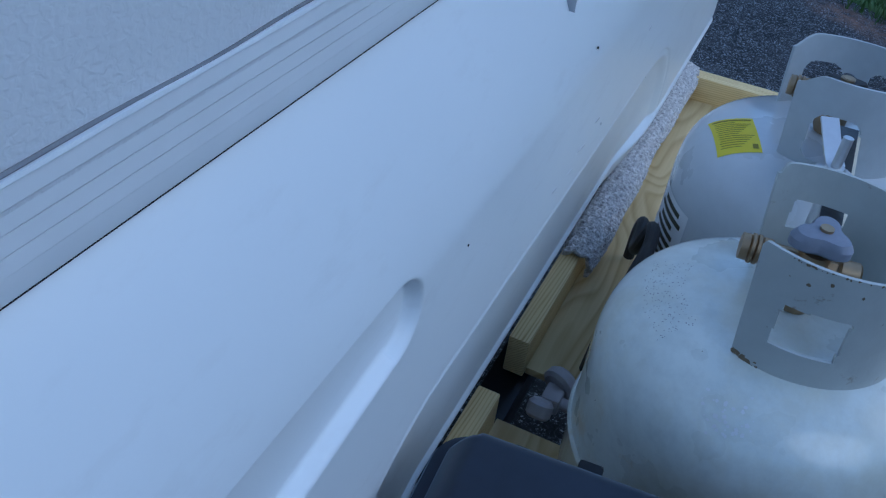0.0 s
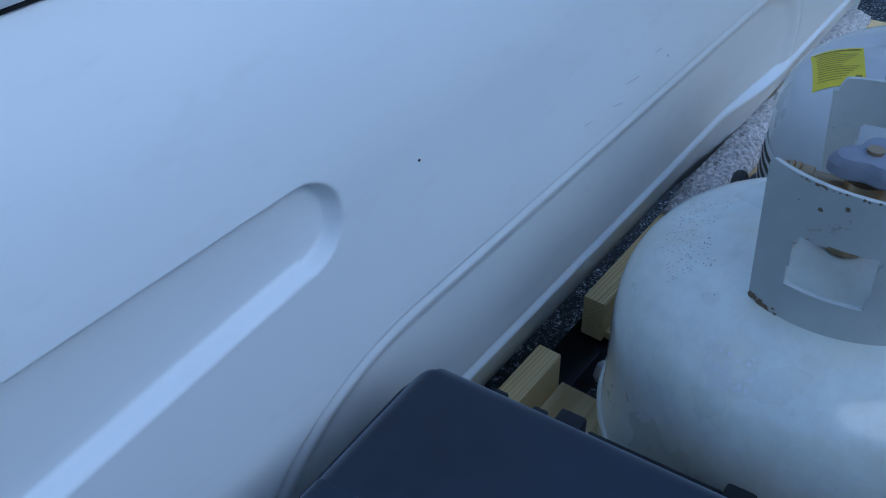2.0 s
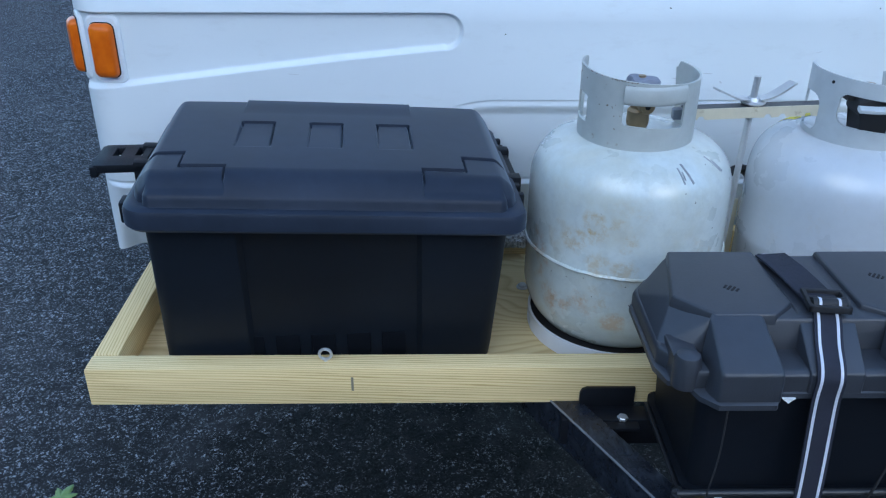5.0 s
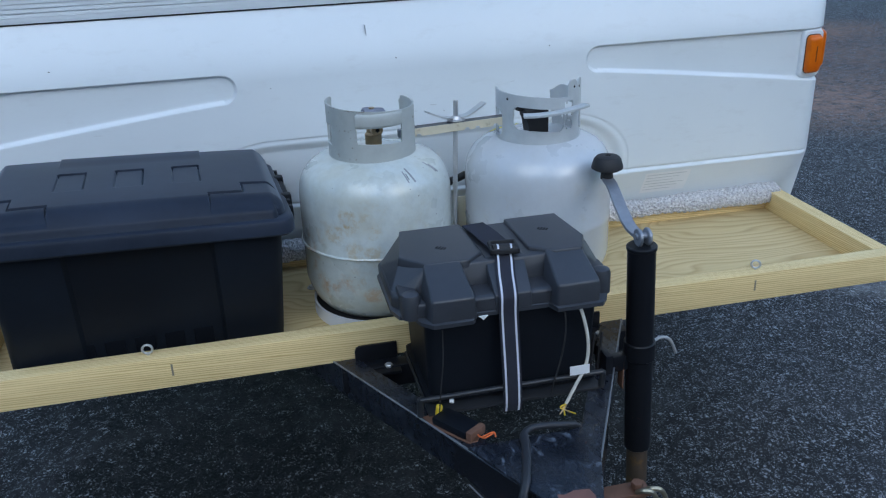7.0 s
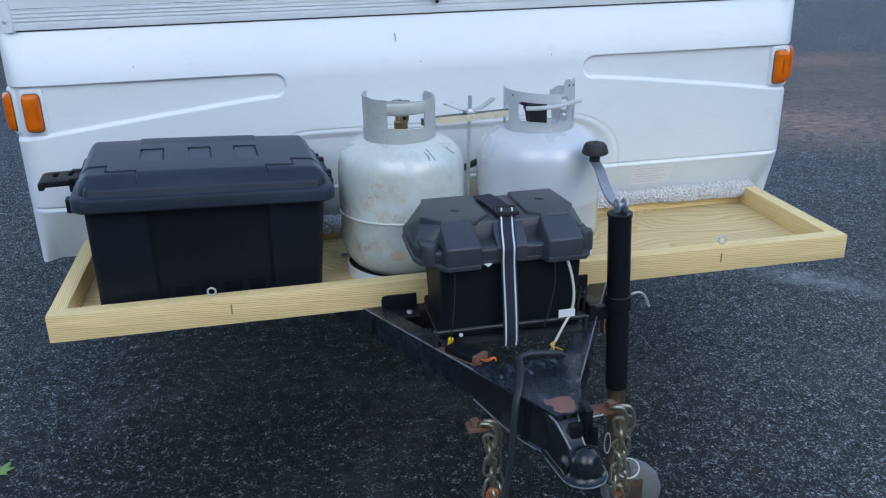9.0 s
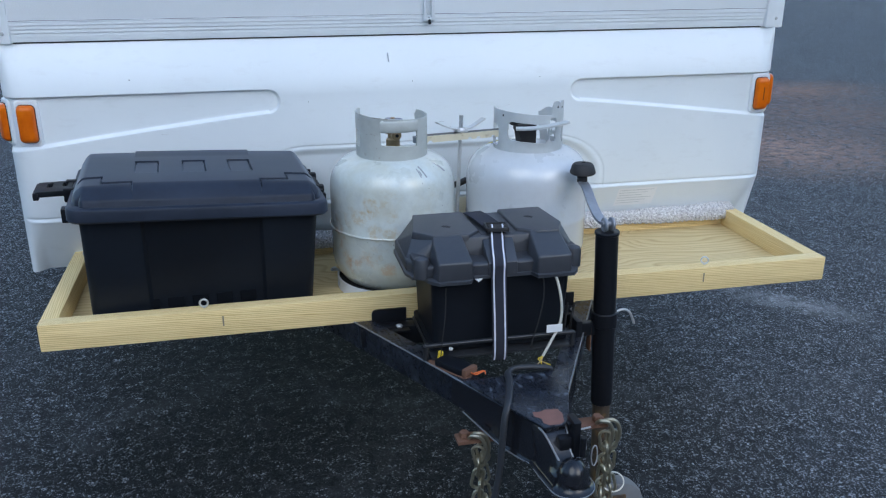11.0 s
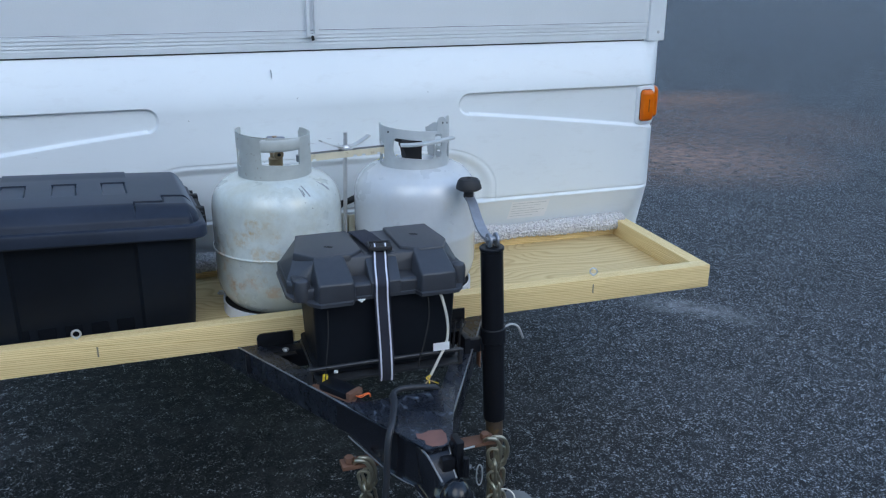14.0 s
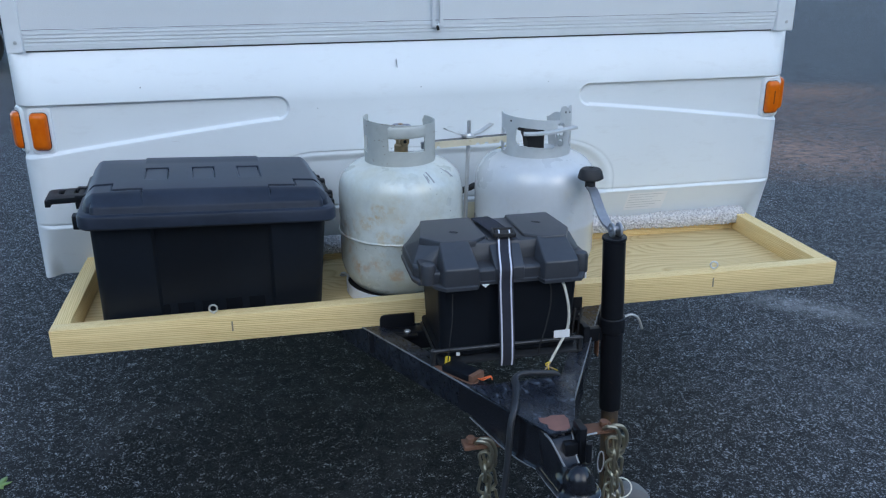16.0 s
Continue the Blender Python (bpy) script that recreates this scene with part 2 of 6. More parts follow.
        spot = mix(nt, 1.0, spot, ramp(nt, noise_tex(nt, v, 16.0, 7, 0.75), [(0.36, (0, 0, 0)), (0.62, (1, 1, 1))]), 'MULTIPLY')
        c = mix(nt, spot, c, colour)
    nt.links.new(c, b.inputs["Base Color"])
    nt.links.new(mapped(nt, noise_tex(nt, v, 30.0, 3), 0.45, 0.85), b.inputs["Roughness"])
    h = mix(nt, 0.5, cell.outputs["Distance"], noise_tex(nt, v, 150.0, 3))
    bump(nt, b, h, 0.8, 0.006)
    return m


def tank_paint(name, rust, base, blotches=()):
    m, nt, b = node_mat(name, 0.30)
    v = coords(nt, rand=True)
    c = ramp(nt, noise_tex(nt, v, 7.0, 5), [(0.3, tuple(x * (0.98 - 0.08 * rust) for x in base)), (0.7, base)])
    c = mix(nt, 1.0, c, ramp(nt, noise_tex(nt, v, 55.0, 5, 0.7), [(0.32, (1 - 0.13 * rust, 1 - 0.12 * rust, 1 - 0.11 * rust)), (0.58, (1.02, 1.02, 1.02))]), 'MULTIPLY')
    yellow = ramp(nt, noise_tex(nt, v, 11.0, 7, 0.7), [(0.46, (0, 0, 0)), (0.66, (rust * 0.5, rust * 0.5, rust * 0.5))])
    c = mix(nt, yellow, c, (0.52, 0.50, 0.36))
    brown = ramp(nt, noise_tex(nt, v, 20.0, 7, 0.75), [(0.55 - 0.02 * rust, (0, 0, 0)), (0.62, (1, 1, 1))])
    # Stains gather in bands round the lower half, where the cylinder has lain.
    z = nt.nodes.new("ShaderNodeSeparateXYZ")
    nt.links.new(coords(nt), z.inputs[0])
    band = ramp(nt, z.outputs[2], [(0.02, (0.8, 0.8, 0.8)), (0.24, (0.85, 0.85, 0.85)), (0.30, (0.04, 0.04, 0.04))])
    area = ramp(nt, noise_tex(nt, v, 5.0, 3), [(0.50, (0, 0, 0)), (0.60, (rust * 0.8, rust * 0.8, rust * 0.8))])
    stain = mix(nt, 1.0, mix(nt, 1.0, brown, area, 'MULTIPLY'), band, 'MULTIPLY')
    c = mix(nt, stain, c, (0.50, 0.38, 0.20))
    # Blotches where water has crept under the paint, each broken up by noise.
    frayed = ramp(nt, noise_tex(nt, v, 46.0, 6, 0.75), [(0.46, (0.12, 0.12, 0.12)), (0.60, (1, 1, 1))])
    for ang, z_, size, tint, most in blotches:
        at = nt.nodes.new("ShaderNodeVectorMath")
        at.operation = 'DISTANCE'
        at.inputs[1].default_value = (0.155 * math.cos(radians(ang)), 0.155 * math.sin(radians(ang)), z_ - 0.498)
        nt.links.new(mix(nt, 0.02, coords(nt), noise_colour(nt, v, 60.0), 'ADD'), at.inputs[0])
        near = ramp(nt, mapped_from(nt, at.outputs["Value"], size * 0.3 + 0.017, size * 1.2 + 0.017), [(0.0, (most, most, most)), (1.0, (0, 0, 0))])
        c = mix(nt, mix(nt, 1.0, near, frayed, 'MULTIPLY'), c, tint)
    pits = nt.nodes.new("ShaderNodeTexVoronoi")
    pits.inputs["Scale"].default_value = 38.0
    nt.links.new(v, pits.inputs["Vector"])
    pit = ramp(nt, pits.outputs["Distance"], [(0.025, (1, 1, 1)), (0.045, (0, 0, 0))])
    some = ramp(nt, noise_tex(nt, v, 15.0, 2), [(0.60, (0, 0, 0)), (0.62, (1, 1, 1))])
    c = mix(nt, mix(nt, 1.0, pit, some, 'MULTIPLY'), c, (0.07, 0.055, 0.04))
    nt.links.new(c, b.inputs["Base Color"])
    nt.links.new(mapped(nt, noise_tex(nt, v, 12.0, 4), 0.20, 0.38), b.inputs["Roughness"])
    b.inputs["Coat Weight"].default_value = 0.9
    b.inputs["Coat Roughness"].default_value = 0.05
    bump(nt, b, noise_tex(nt, v, 18.0, 4), 0.06, 0.002)
    return m


def scuffed_paint(name, most):
    """Blue-black gloss paint rubbed pale by chains and cables."""
    m, nt, b = node_mat(name, 0.22)
    v = coords(nt, rand=True)
    p = ramp(nt, noise_tex(nt, v, 30.0, 3), [(0.3, (0.008, 0.010, 0.015)), (0.7, (0.016, 0.020, 0.030))])
    streak = noise_tex(nt, coords(nt, (34.0, 20.0, 20.0), rand=True), 1.6, 6, 0.72, 0.8)
    c = mix(nt, ramp(nt, streak, [(0.55, (0, 0, 0)), (0.72, (most, most, most))]), p, (0.33, 0.39, 0.48))
    rust = ramp(nt, noise_tex(nt, v, 34.0, 6, 0.7), [(0.68, (0, 0, 0)), (0.76, (0.8, 0.8, 0.8))])
    c = mix(nt, rust, c, (0.15, 0.075, 0.05))
    nt.links.new(c, b.inputs["Base Color"])
    nt.links.new(mapped(nt, streak, 0.14, 0.42), b.inputs["Roughness"])
    bump(nt, b, noise_tex(nt, v, 60.0, 4), 0.18, 0.001)
    return m


def rusty(name, paint, rust_colour, amount, rough=0.4, metal=0.0, spec=0.5, size=22.0):
    m, nt, b = node_mat(name, rough, metal, spec)
    v = coords(nt, rand=True)
    mask = ramp(nt, noise_tex(nt, v, size, 6, 0.7), [(0.66 - amount * 0.3, (0, 0, 0)), (0.78 - amount * 0.3, (1, 1, 1))])
    p = ramp(nt, noise_tex(nt, v, 40.0, 3), [(0.3, tuple(x * 0.95 for x in paint)), (0.7, tuple(min(1, x * 1.05) for x in paint))])
    r = ramp(nt, noise_tex(nt, v, 60.0, 4), [(0.3, tuple(x * 0.55 for x in rust_colour)), (0.7, rust_colour)])
    nt.links.new(mix(nt, mask, p, r), b.inputs["Base Color"])
    nt.links.new(mix(nt, mask, (rough, rough, rough), (0.85, 0.85, 0.85)), b.inputs["Roughness"])
    bump(nt, b, noise_tex(nt, v, 70.0, 5), 0.35, 0.0015)
    return m


def carpet_pile():
    m, nt, b = node_mat("carpet", 0.95, 0.0, 0.1)
    v = coords(nt)
    c = ramp(nt, noise_tex(nt, v, 170.0, 3, 0.7), [(0.28, (0.28, 0.27, 0.27)), (0.44, (0.56, 0.545, 0.545)), (0.62, (0.80, 0.78, 0.77))])
    nt.links.new(c, b.inputs["Base Color"])
    bump(nt, b, noise_tex(nt, v, 260.0, 3), 1.0, 0.004)
    return m


M_GEL = gelcoat()
M_STUCCO = stucco_metal()
M_TRIM = plain("white_aluminium", (0.77, 0.81, 0.84), 0.36, 0.0, 40, 0.05, 0.04)
M_PINE_X = pine("pine_x", 0, False, 1.12)
M_PINE_Y = pine("pine_y", 1, False, 1.12)
M_PLY = pine("plywood", 0, True, 0.93)
M_ASPHALT = asphalt()
TAN, RED = (0.49, 0.34, 0.12), (0.52, 0.34, 0.19)
BLOTCHES = ((241, 0.757, 0.0086, TAN, 0.65), (245, 0.741, 0.0072, TAN, 0.50), (230, 0.727, 0.0101, TAN, 0.58), (257, 0.752, 0.0058, TAN, 0.50), (261, 0.737, 0.0072, TAN, 0.50), (247, 0.690, 0.0094, TAN, 0.50), (262, 0.685, 0.0101, TAN, 0.50),
            (198, 0.690, 0.0108, RED, 0.58), (204, 0.668, 0.0072, RED, 0.50), (213, 0.610, 0.0101, RED, 0.58), (222, 0.598, 0.0115, RED, 0.58), (234, 0.622, 0.0072, RED, 0.50), (243, 0.618, 0.0072, RED, 0.43), (258, 0.596, 0.0079, RED, 0.65), (209, 0.645, 0.0086, RED, 0.43))
M_TANK_OLD = tank_paint("old_tank_paint", 0.75, (0.645, 0.695, 0.668), BLOTCHES)
M_TANK_NEW = tank_paint("newer_tank_paint", 0.15, (0.60, 0.63, 0.66))
M_COLLAR = rusty("collar_paint", (0.46, 0.485, 0.465), (0.26, 0.16, 0.08), 0.09, 0.42, 0.0, 0.5, 42.0)
M_COLLAR_NEW = rusty("newer_collar_paint", (0.52, 0.55, 0.56), (0.22, 0.12, 0.06), -0.02, 0.38)
M_RING = plain("white_ring_paint", (0.72, 0.74, 0.78), 0.4, 0.0, 40, 0.06)
M_BLACK = plain("black_plastic", (0.005, 0.007, 0.011), 0.48, 0.0, 50, 0.25, 0.25, 500.0, 0.30)
# Lid base raised and blued for skylight on top; the tub stays darker.
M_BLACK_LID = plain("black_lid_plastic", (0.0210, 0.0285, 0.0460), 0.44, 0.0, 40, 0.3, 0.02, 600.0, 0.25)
# Sky glare at low angles, put in as a bluish sheen.
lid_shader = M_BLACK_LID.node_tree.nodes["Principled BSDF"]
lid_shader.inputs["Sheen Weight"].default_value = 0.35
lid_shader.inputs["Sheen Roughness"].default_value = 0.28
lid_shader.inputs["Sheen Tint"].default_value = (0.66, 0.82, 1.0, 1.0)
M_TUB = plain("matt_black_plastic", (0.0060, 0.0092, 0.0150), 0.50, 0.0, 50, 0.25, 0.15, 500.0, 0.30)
M_BATT = plain("battery_lid_plastic", (0.038, 0.042, 0.052), 0.42, 0.0, 45, 0.2, 0.25, 420.0, 0.7)
M_STEEL = rusty("black_painted_steel", (0.009, 0.010, 0.013), (0.13, 0.065, 0.04), 0.02, 0.34, 0.0, 0.28)
M_PLATE = scuffed_paint("scuffed_plate_paint", 0.55)
M_RAIL = scuffed_paint("scuffed_rail_paint", 0.16)
M_GLOSS = plain("gloss_black_paint", (0.012, 0.013, 0.017), 0.16, 0.0, 60, 0.3, 0.1, 90.0)
M_LIP = rusty("worn_bare_edge", (0.24, 0.255, 0.275), (0.12, 0.08, 0.06), 0.08, 0.40, 0.4)
M_TRAY = rusty("grey_black_steel", (0.024, 0.026, 0.030), (0.10, 0.06, 0.04), 0.02, 0.34)
M_HOOK = plain("rust_orange_steel", (0.42, 0.13, 0.05), 0.75, 0.0, 60, 0.3, 0.4)
M_SCRAPE = plain("dark_scrape", (0.27, 0.28, 0.29), 0.55, 0.0, 90, 0.5)
M_RUST = rusty("rusty_steel", (0.16, 0.08, 0.05), (0.23, 0.12, 0.08), 0.6, 0.8)
M_JACK_IN = rusty("rusty_inner_tube", (0.07, 0.05, 0.035), (0.20, 0.12, 0.05), 0.45, 0.55)
M_PRIMER = plain("red_primer", (0.24, 0.115, 0.09), 0.75, 0.0, 60, 0.25, 0.3)
M_ZINC = plain("zinc", (0.62, 0.63, 0.64), 0.38, 0.7, 50, 0.2)
M_CRANK = plain("dull_steel", (0.33, 0.35, 0.39), 0.42, 0.6, 50, 0.25)
M_GALV = rusty("galvanised_bar", (0.80, 0.73, 0.55), (0.45, 0.33, 0.14), 0.14, 0.38, 0.25)
M_CHAIN = rusty("zinc_chain", (0.42, 0.39, 0.30), (0.30, 0.22, 0.12), 0.18, 0.35, 0.85)
M_BRASS = plain("tarnished_brass", (0.36, 0.265, 0.16), 0.42, 0.9, 60, 0.3)
M_KNOB = plain("faded_plastic_knob", (0.23, 0.25, 0.31), 0.55, 0.0, 60, 0.25, 0.35)
M_RUBBER = plain("black_rubber", (0.02, 0.02, 0.022), 0.6, 0.0, 60, 0.2)
M_CABLE = plain("dark_cable", (0.035, 0.038, 0.045), 0.5, 0.0, 60, 0.2)
M_WHITE_WIRE = plain("white_wire", (0.72, 0.70, 0.62), 0.45, 0.0, 60, 0.1)
M_YELLOW = plain("yellow_plastic", (0.85, 0.62, 0.05), 0.4, 0.0, 60, 0.12)
M_ORANGE = plain("orange_wire", (0.75, 0.16, 0.04), 0.45, 0.0, 60, 0.12)
M_STRAP = plain("black_webbing", (0.020, 0.022, 0.035), 0.8, 0.0, 120, 0.3, 0.8, 900.0)
M_STRIPE = plain("white_stripe", (0.68, 0.70, 0.78), 0.75, 0.0, 120, 0.1, 0.8, 900.0)
M_PAPER = plain("white_label", (0.82, 0.83, 0.84), 0.55, 0.0, 40, 0.05)
M_FADED = plain("faded_print", (0.50, 0.52, 0.56), 0.6, 0.0, 90, 0.2)
M_YLABEL = plain("yellow_label", (0.78, 0.66, 0.04), 0.5, 0.0, 40, 0.06)
M_INK = plain("dark_ink", (0.06, 0.055, 0.03), 0.6, 0.0, 60, 0.2)
M_FADED_INK = plain("faded_ink", (0.22, 0.23, 0.25), 0.6, 0.0, 60, 0.3)
M_DARK = plain("dull_black", (0.012, 0.012, 0.013), 0.8, 0.0, 40, 0.2)
M_NOTCH = plain("notch_shade_black", (0.0032, 0.0045, 0.0072), 0.7, 0.0, 40, 0.2, 0.15, 180.0, 0.1)
M_CARPET = carpet_pile()
M_WHEEL = plain("grey_caster", (0.16, 0.165, 0.17), 0.6, 0.0, 50, 0.2)
M_LEAF = plain("green_leaf", (0.20, 0.30, 0.10), 0.6, 0.0, 80, 0.25)
M_LEAF_DRY = plain("dry_leaf", (0.33, 0.13, 0.06), 0.7, 0.0, 80, 0.25)
M_GRASS = plain("grass", (0.05, 0.10, 0.02), 0.7, 0.0, 30, 0.45)
M_WOODS = plain("wood_edge_leaves", (0.050, 0.066, 0.036), 0.8, 0.0, 14, 0.5)
M_CARPAINT = plain("dark_car_paint", (0.015, 0.017, 0.022), 0.25, 0.0, 20, 0.1, 0.03, 60.0, 0.5, 0.5)
M_FLECK = plain("rust_fleck", (0.17, 0.13, 0.08), 0.8, 0.0, 90, 0.4)
M_YINK = plain("olive_print", (0.26, 0.22, 0.03), 0.6, 0.0, 60, 0.2)
M_SCUFF = plain("pale_scuff", (0.60, 0.62, 0.64), 0.5, 0.0, 90, 0.12)
M_PALE = plain("pale_grey_plastic", (0.50, 0.47, 0.48), 0.5, 0.0, 60, 0.12)
M_CHALK = plain("pencil_mark", (0.26, 0.22, 0.15), 0.8, 0.0, 80, 0.2)

M_AMBER, _nt, _b = node_mat("amber_lens", 0.3, 0.0, 0.3)
_v = coords(_nt)
_nt.links.new(ramp(_nt, noise_tex(_nt, _v, 40.0, 2), [(0.3, (0.62, 0.11, 0.002)), (0.7, (0.74, 0.16, 0.004))]), _b.inputs["Base Color"])
_b.inputs["Coat Weight"].default_value = 0.1
M_AMBER_DARK = plain("amber_shadow_rib", (0.20, 0.035, 0.005), 0.3, 0.0, 40, 0.1)


# ---- mesh helpers ----
def finish(me, material, angle=32):
    me.materials.append(material)
    me.polygons.foreach_set("use_smooth", [True] * len(me.polygons))
    me.set_sharp_from_angle(angle=radians(angle))


def origin_of(parent):
    p = Vector((0, 0, 0))
    while parent is not None:
        p += parent.location
        parent = parent.parent
    return p


def part(name, bm, material, parent=None, label="", angle=32):
    """Links a bmesh, given in world coordinates, as one mesh object under a thing or a part."""
    me = bpy.data.meshes.new(name)
    if isinstance(bm, tuple):
        me.from_pydata(bm[0], [], bm[1])
    else:
        bmesh.ops.recalc_face_normals(bm, faces=bm.faces)
        bm.to_mesh(me)
        bm.free()
    if parent is not None:
        me.transform(Matrix.Translation(-origin_of(parent)))
    finish(me, material, angle)
    ob = new(name, me)
    ob.parent = parent
    if label:
        ob["label"] = label
    return ob


def thing(name, at, label, category, group="", kind=""):
    e = new(name)
    e.empty_display_size = 0.05
    e.location = at
    return tagged(e, label, category, group, kind)


def box(x0, x1, y0, y1, z0, z1, bevel=0.003, seg=2):
    bm = bmesh.new()
    bmesh.ops.create_cube(bm, size=1.0)
    for v in bm.verts:
        v.co = ((x0 + x1) / 2 + v.co.x * (x1 - x0), (y0 + y1) / 2 + v.co.y * (y1 - y0), (z0 + z1) / 2 + v.co.z * (z1 - z0))
    if bevel > 0:
        bmesh.ops.bevel(bm, geom=list(bm.edges), offset=bevel, segments=seg, affect='EDGES', profile=0.6)
    return bm


def turned(bm, m):
    bmesh.ops.transform(bm, matrix=m, verts=bm.verts)
    return bm


def joined(*bms):
    out = bmesh.new()
    for b in bms:
        me = bpy.data.meshes.new("tmp")
        b.to_mesh(me)
        b.free()
        out.from_mesh(me)
        bpy.data.meshes.remove(me)
    return out


def loft(rings, cap0=True, cap1=True, closed=True):
    """Skins rings of equal count."""
    bm = bmesh.new()
    vs = [[bm.verts.new(p) for p in r] for r in rings]
    n = len(rings[0])
    for a, b in zip(vs, vs[1:]):
        for i in range(n if closed else n - 1):
            j = (i + 1) % n
            bm.faces.new((a[i], a[j], b[j], b[i]))
    if cap0:
        bm.faces.new(list(reversed(vs[0])))
    if cap1:
        bm.faces.new(vs[-1])
    return bm


def rrect(x0, x1, y0, y1, r, z, n=6):
    pts = []
    for cx, cy, a in ((x1 - r, y1 - r, 0), (x0 + r, y1 - r, 90), (x0 + r, y0 + r, 180), (x1 - r, y0 + r, 270)):
        for i in range(n + 1):
            t = radians(a + 90 * i / n)
            pts.append((cx + r * math.cos(t), cy + r * math.sin(t), z))
    return pts


def lathe(profile, n=48, at=(0, 0, 0)):
    """Turns (r, z) pairs about a vertical axis."""
    rings = [[(at[0] + r * math.cos(2 * math.pi * i / n), at[1] + r * math.sin(2 * math.pi * i / n), at[2] + z) for i in range(n)] for r, z in profile]
    return loft(rings)


def smooth_path(points, steps=8):
    """A Catmull-Rom line through the points."""
    p = [Vector(q) for q in points]
    p = [2 * p[0] - p[1]] + p + [2 * p[-1] - p[-2]]
    out = []
    for a, b, c, d in zip(p, p[1:], p[2:], p[3:]):
        for i in range(steps):
            t = i / steps
            out.append(0.5 * ((2 * b) + (c - a) * t + (2 * a - 5 * b + 4 * c - d) * t * t + (3 * b - a - 3 * c + d) * t ** 3))
    out.append(p[-2])
    return out


def sweep(points, section, up=(0, 0, 1), closed=False):
    """Carries a flat section of (side, up) pairs along the points."""
    pts = [Vector(p) for p in points]
    rings = []
    last = Vector(up)
    n = len(pts)
    for i, p in enumerate(pts):
        if closed:
            d = (pts[(i + 1) % n] - pts[i - 1]).normalized()
        else:
            d = (pts[min(i + 1, n - 1)] - pts[max(i - 1, 0)]).normalized()
        u = last - d * last.dot(d)
        u = u.normalized() if u.length > 1e-6 else d.orthogonal().normalized()
        last = u
        s = d.cross(u)
        rings.append([tuple(p + s * a + u * b) for a, b in section])
    if closed:
        rings.append(rings[0])
    bm = loft(rings, not closed, not closed)
    if closed:
        bmesh.ops.remove_doubles(bm, verts=bm.verts, dist=1e-6)
    return bm


def circle(r, n=10):
    return [(r * math.cos(2 * math.pi * i / n), r * math.sin(2 * math.pi * i / n)) for i in range(n)]


def tube(points, r, n=10, closed=False, up=(0, 0, 1)):
    return sweep(points, circle(r, n), up, closed)


def rod(a, b, r, n=16, bevel=0.0):
    a, b = Vector(a), Vector(b)
    d = (b - a).normalized()
    if bevel <= 0:
        return tube([a, b], r, n, up=d.orthogonal())
    s = d.orthogonal().normalized()
    t = d.cross(s)
    rings = [[tuple(p + s * x * k + t * y * k) for x, y in circle(r, n)] for p, k in
             ((a, 1 - bevel / r), (a + d * bevel, 1.0), (b - d * bevel, 1.0), (b, 1 - bevel / r))]
    return loft(rings)


def prism(poly, axis, d0, d1, bevel=0.0, seg=2):
    """A flat outline pushed from d0 to d1 along an axis; the outline lies in the other two axes, in order."""
    other = [i for i in range(3) if i != axis]

    def place(p, d):
        q = [0.0] * 3
        q[other[0]], q[other[1]], q[axis] = p[0], p[1], d
        return q
    bm = loft([[place(p, d0) for p in poly], [place(p, d1) for p in poly]])
    if bevel > 0:
        bmesh.ops.bevel(bm, geom=list(bm.edges), offset=bevel, segments=seg, affect='EDGES', profile=0.6)
    return bm


def field(xs, ys, fn):
    """A grid of points fn(x, y) skinned with quads; xs and ys are arrays."""
    gx, gy = np.meshgrid(xs, ys)
    p = np.stack(fn(gx, gy), -1).reshape(-1, 3)
    w, h = len(xs), len(ys)
    i = (np.arange(h - 1)[:, None] * w + np.arange(w - 1)[None, :]).ravel()
    return p.tolist(), np.stack([i, i + 1, i + w + 1, i + w], 1).tolist()


def sstep(a, b, t):
    t = np.clip((t - a) / (b - a), 0, 1)
    return t * t * (3 - 2 * t)


def bell(t, w):
    return np.exp(-(t / w) ** 2)


def bolt_head(x, y, z, r, axis='z', h=0.006):
    d = {'z': (0, 0, 1), 'y': (0, -1, 0), 'x': (1, 0, 0)}[axis]
    a = Vector((x, y, z))
    return rod(a, a + Vector(d) * h, r, 6, 0.0012)


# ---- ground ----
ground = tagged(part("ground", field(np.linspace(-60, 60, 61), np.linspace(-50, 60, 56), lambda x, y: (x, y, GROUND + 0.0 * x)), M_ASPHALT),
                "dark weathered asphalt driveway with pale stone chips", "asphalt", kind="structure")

# ---- camper ----
XL, XR = -1.080, 1.055


def wing(x, z):
    """The moulded recess that runs from the middle to the corner lamp; 0 outside, 1 inside."""
    X = np.abs(x)
    tip, top, r = 0.402, 0.966, 0.032
    cx, cz = tip + r, top - r
    low = (cz - r) - 0.066 * (np.clip(X - cx, 0, 2) / 0.57) ** 1.1
    dist = r - np.hypot(X - cx, z - cz)
    width = 0.0062
    end = np.clip(dist / width, 0, 1)
    run = np.clip((top - z) / 0.0048, 0, 1) * np.clip((z - low) / 0.0090, 0, 1)
    return np.where(X < cx, end, run)


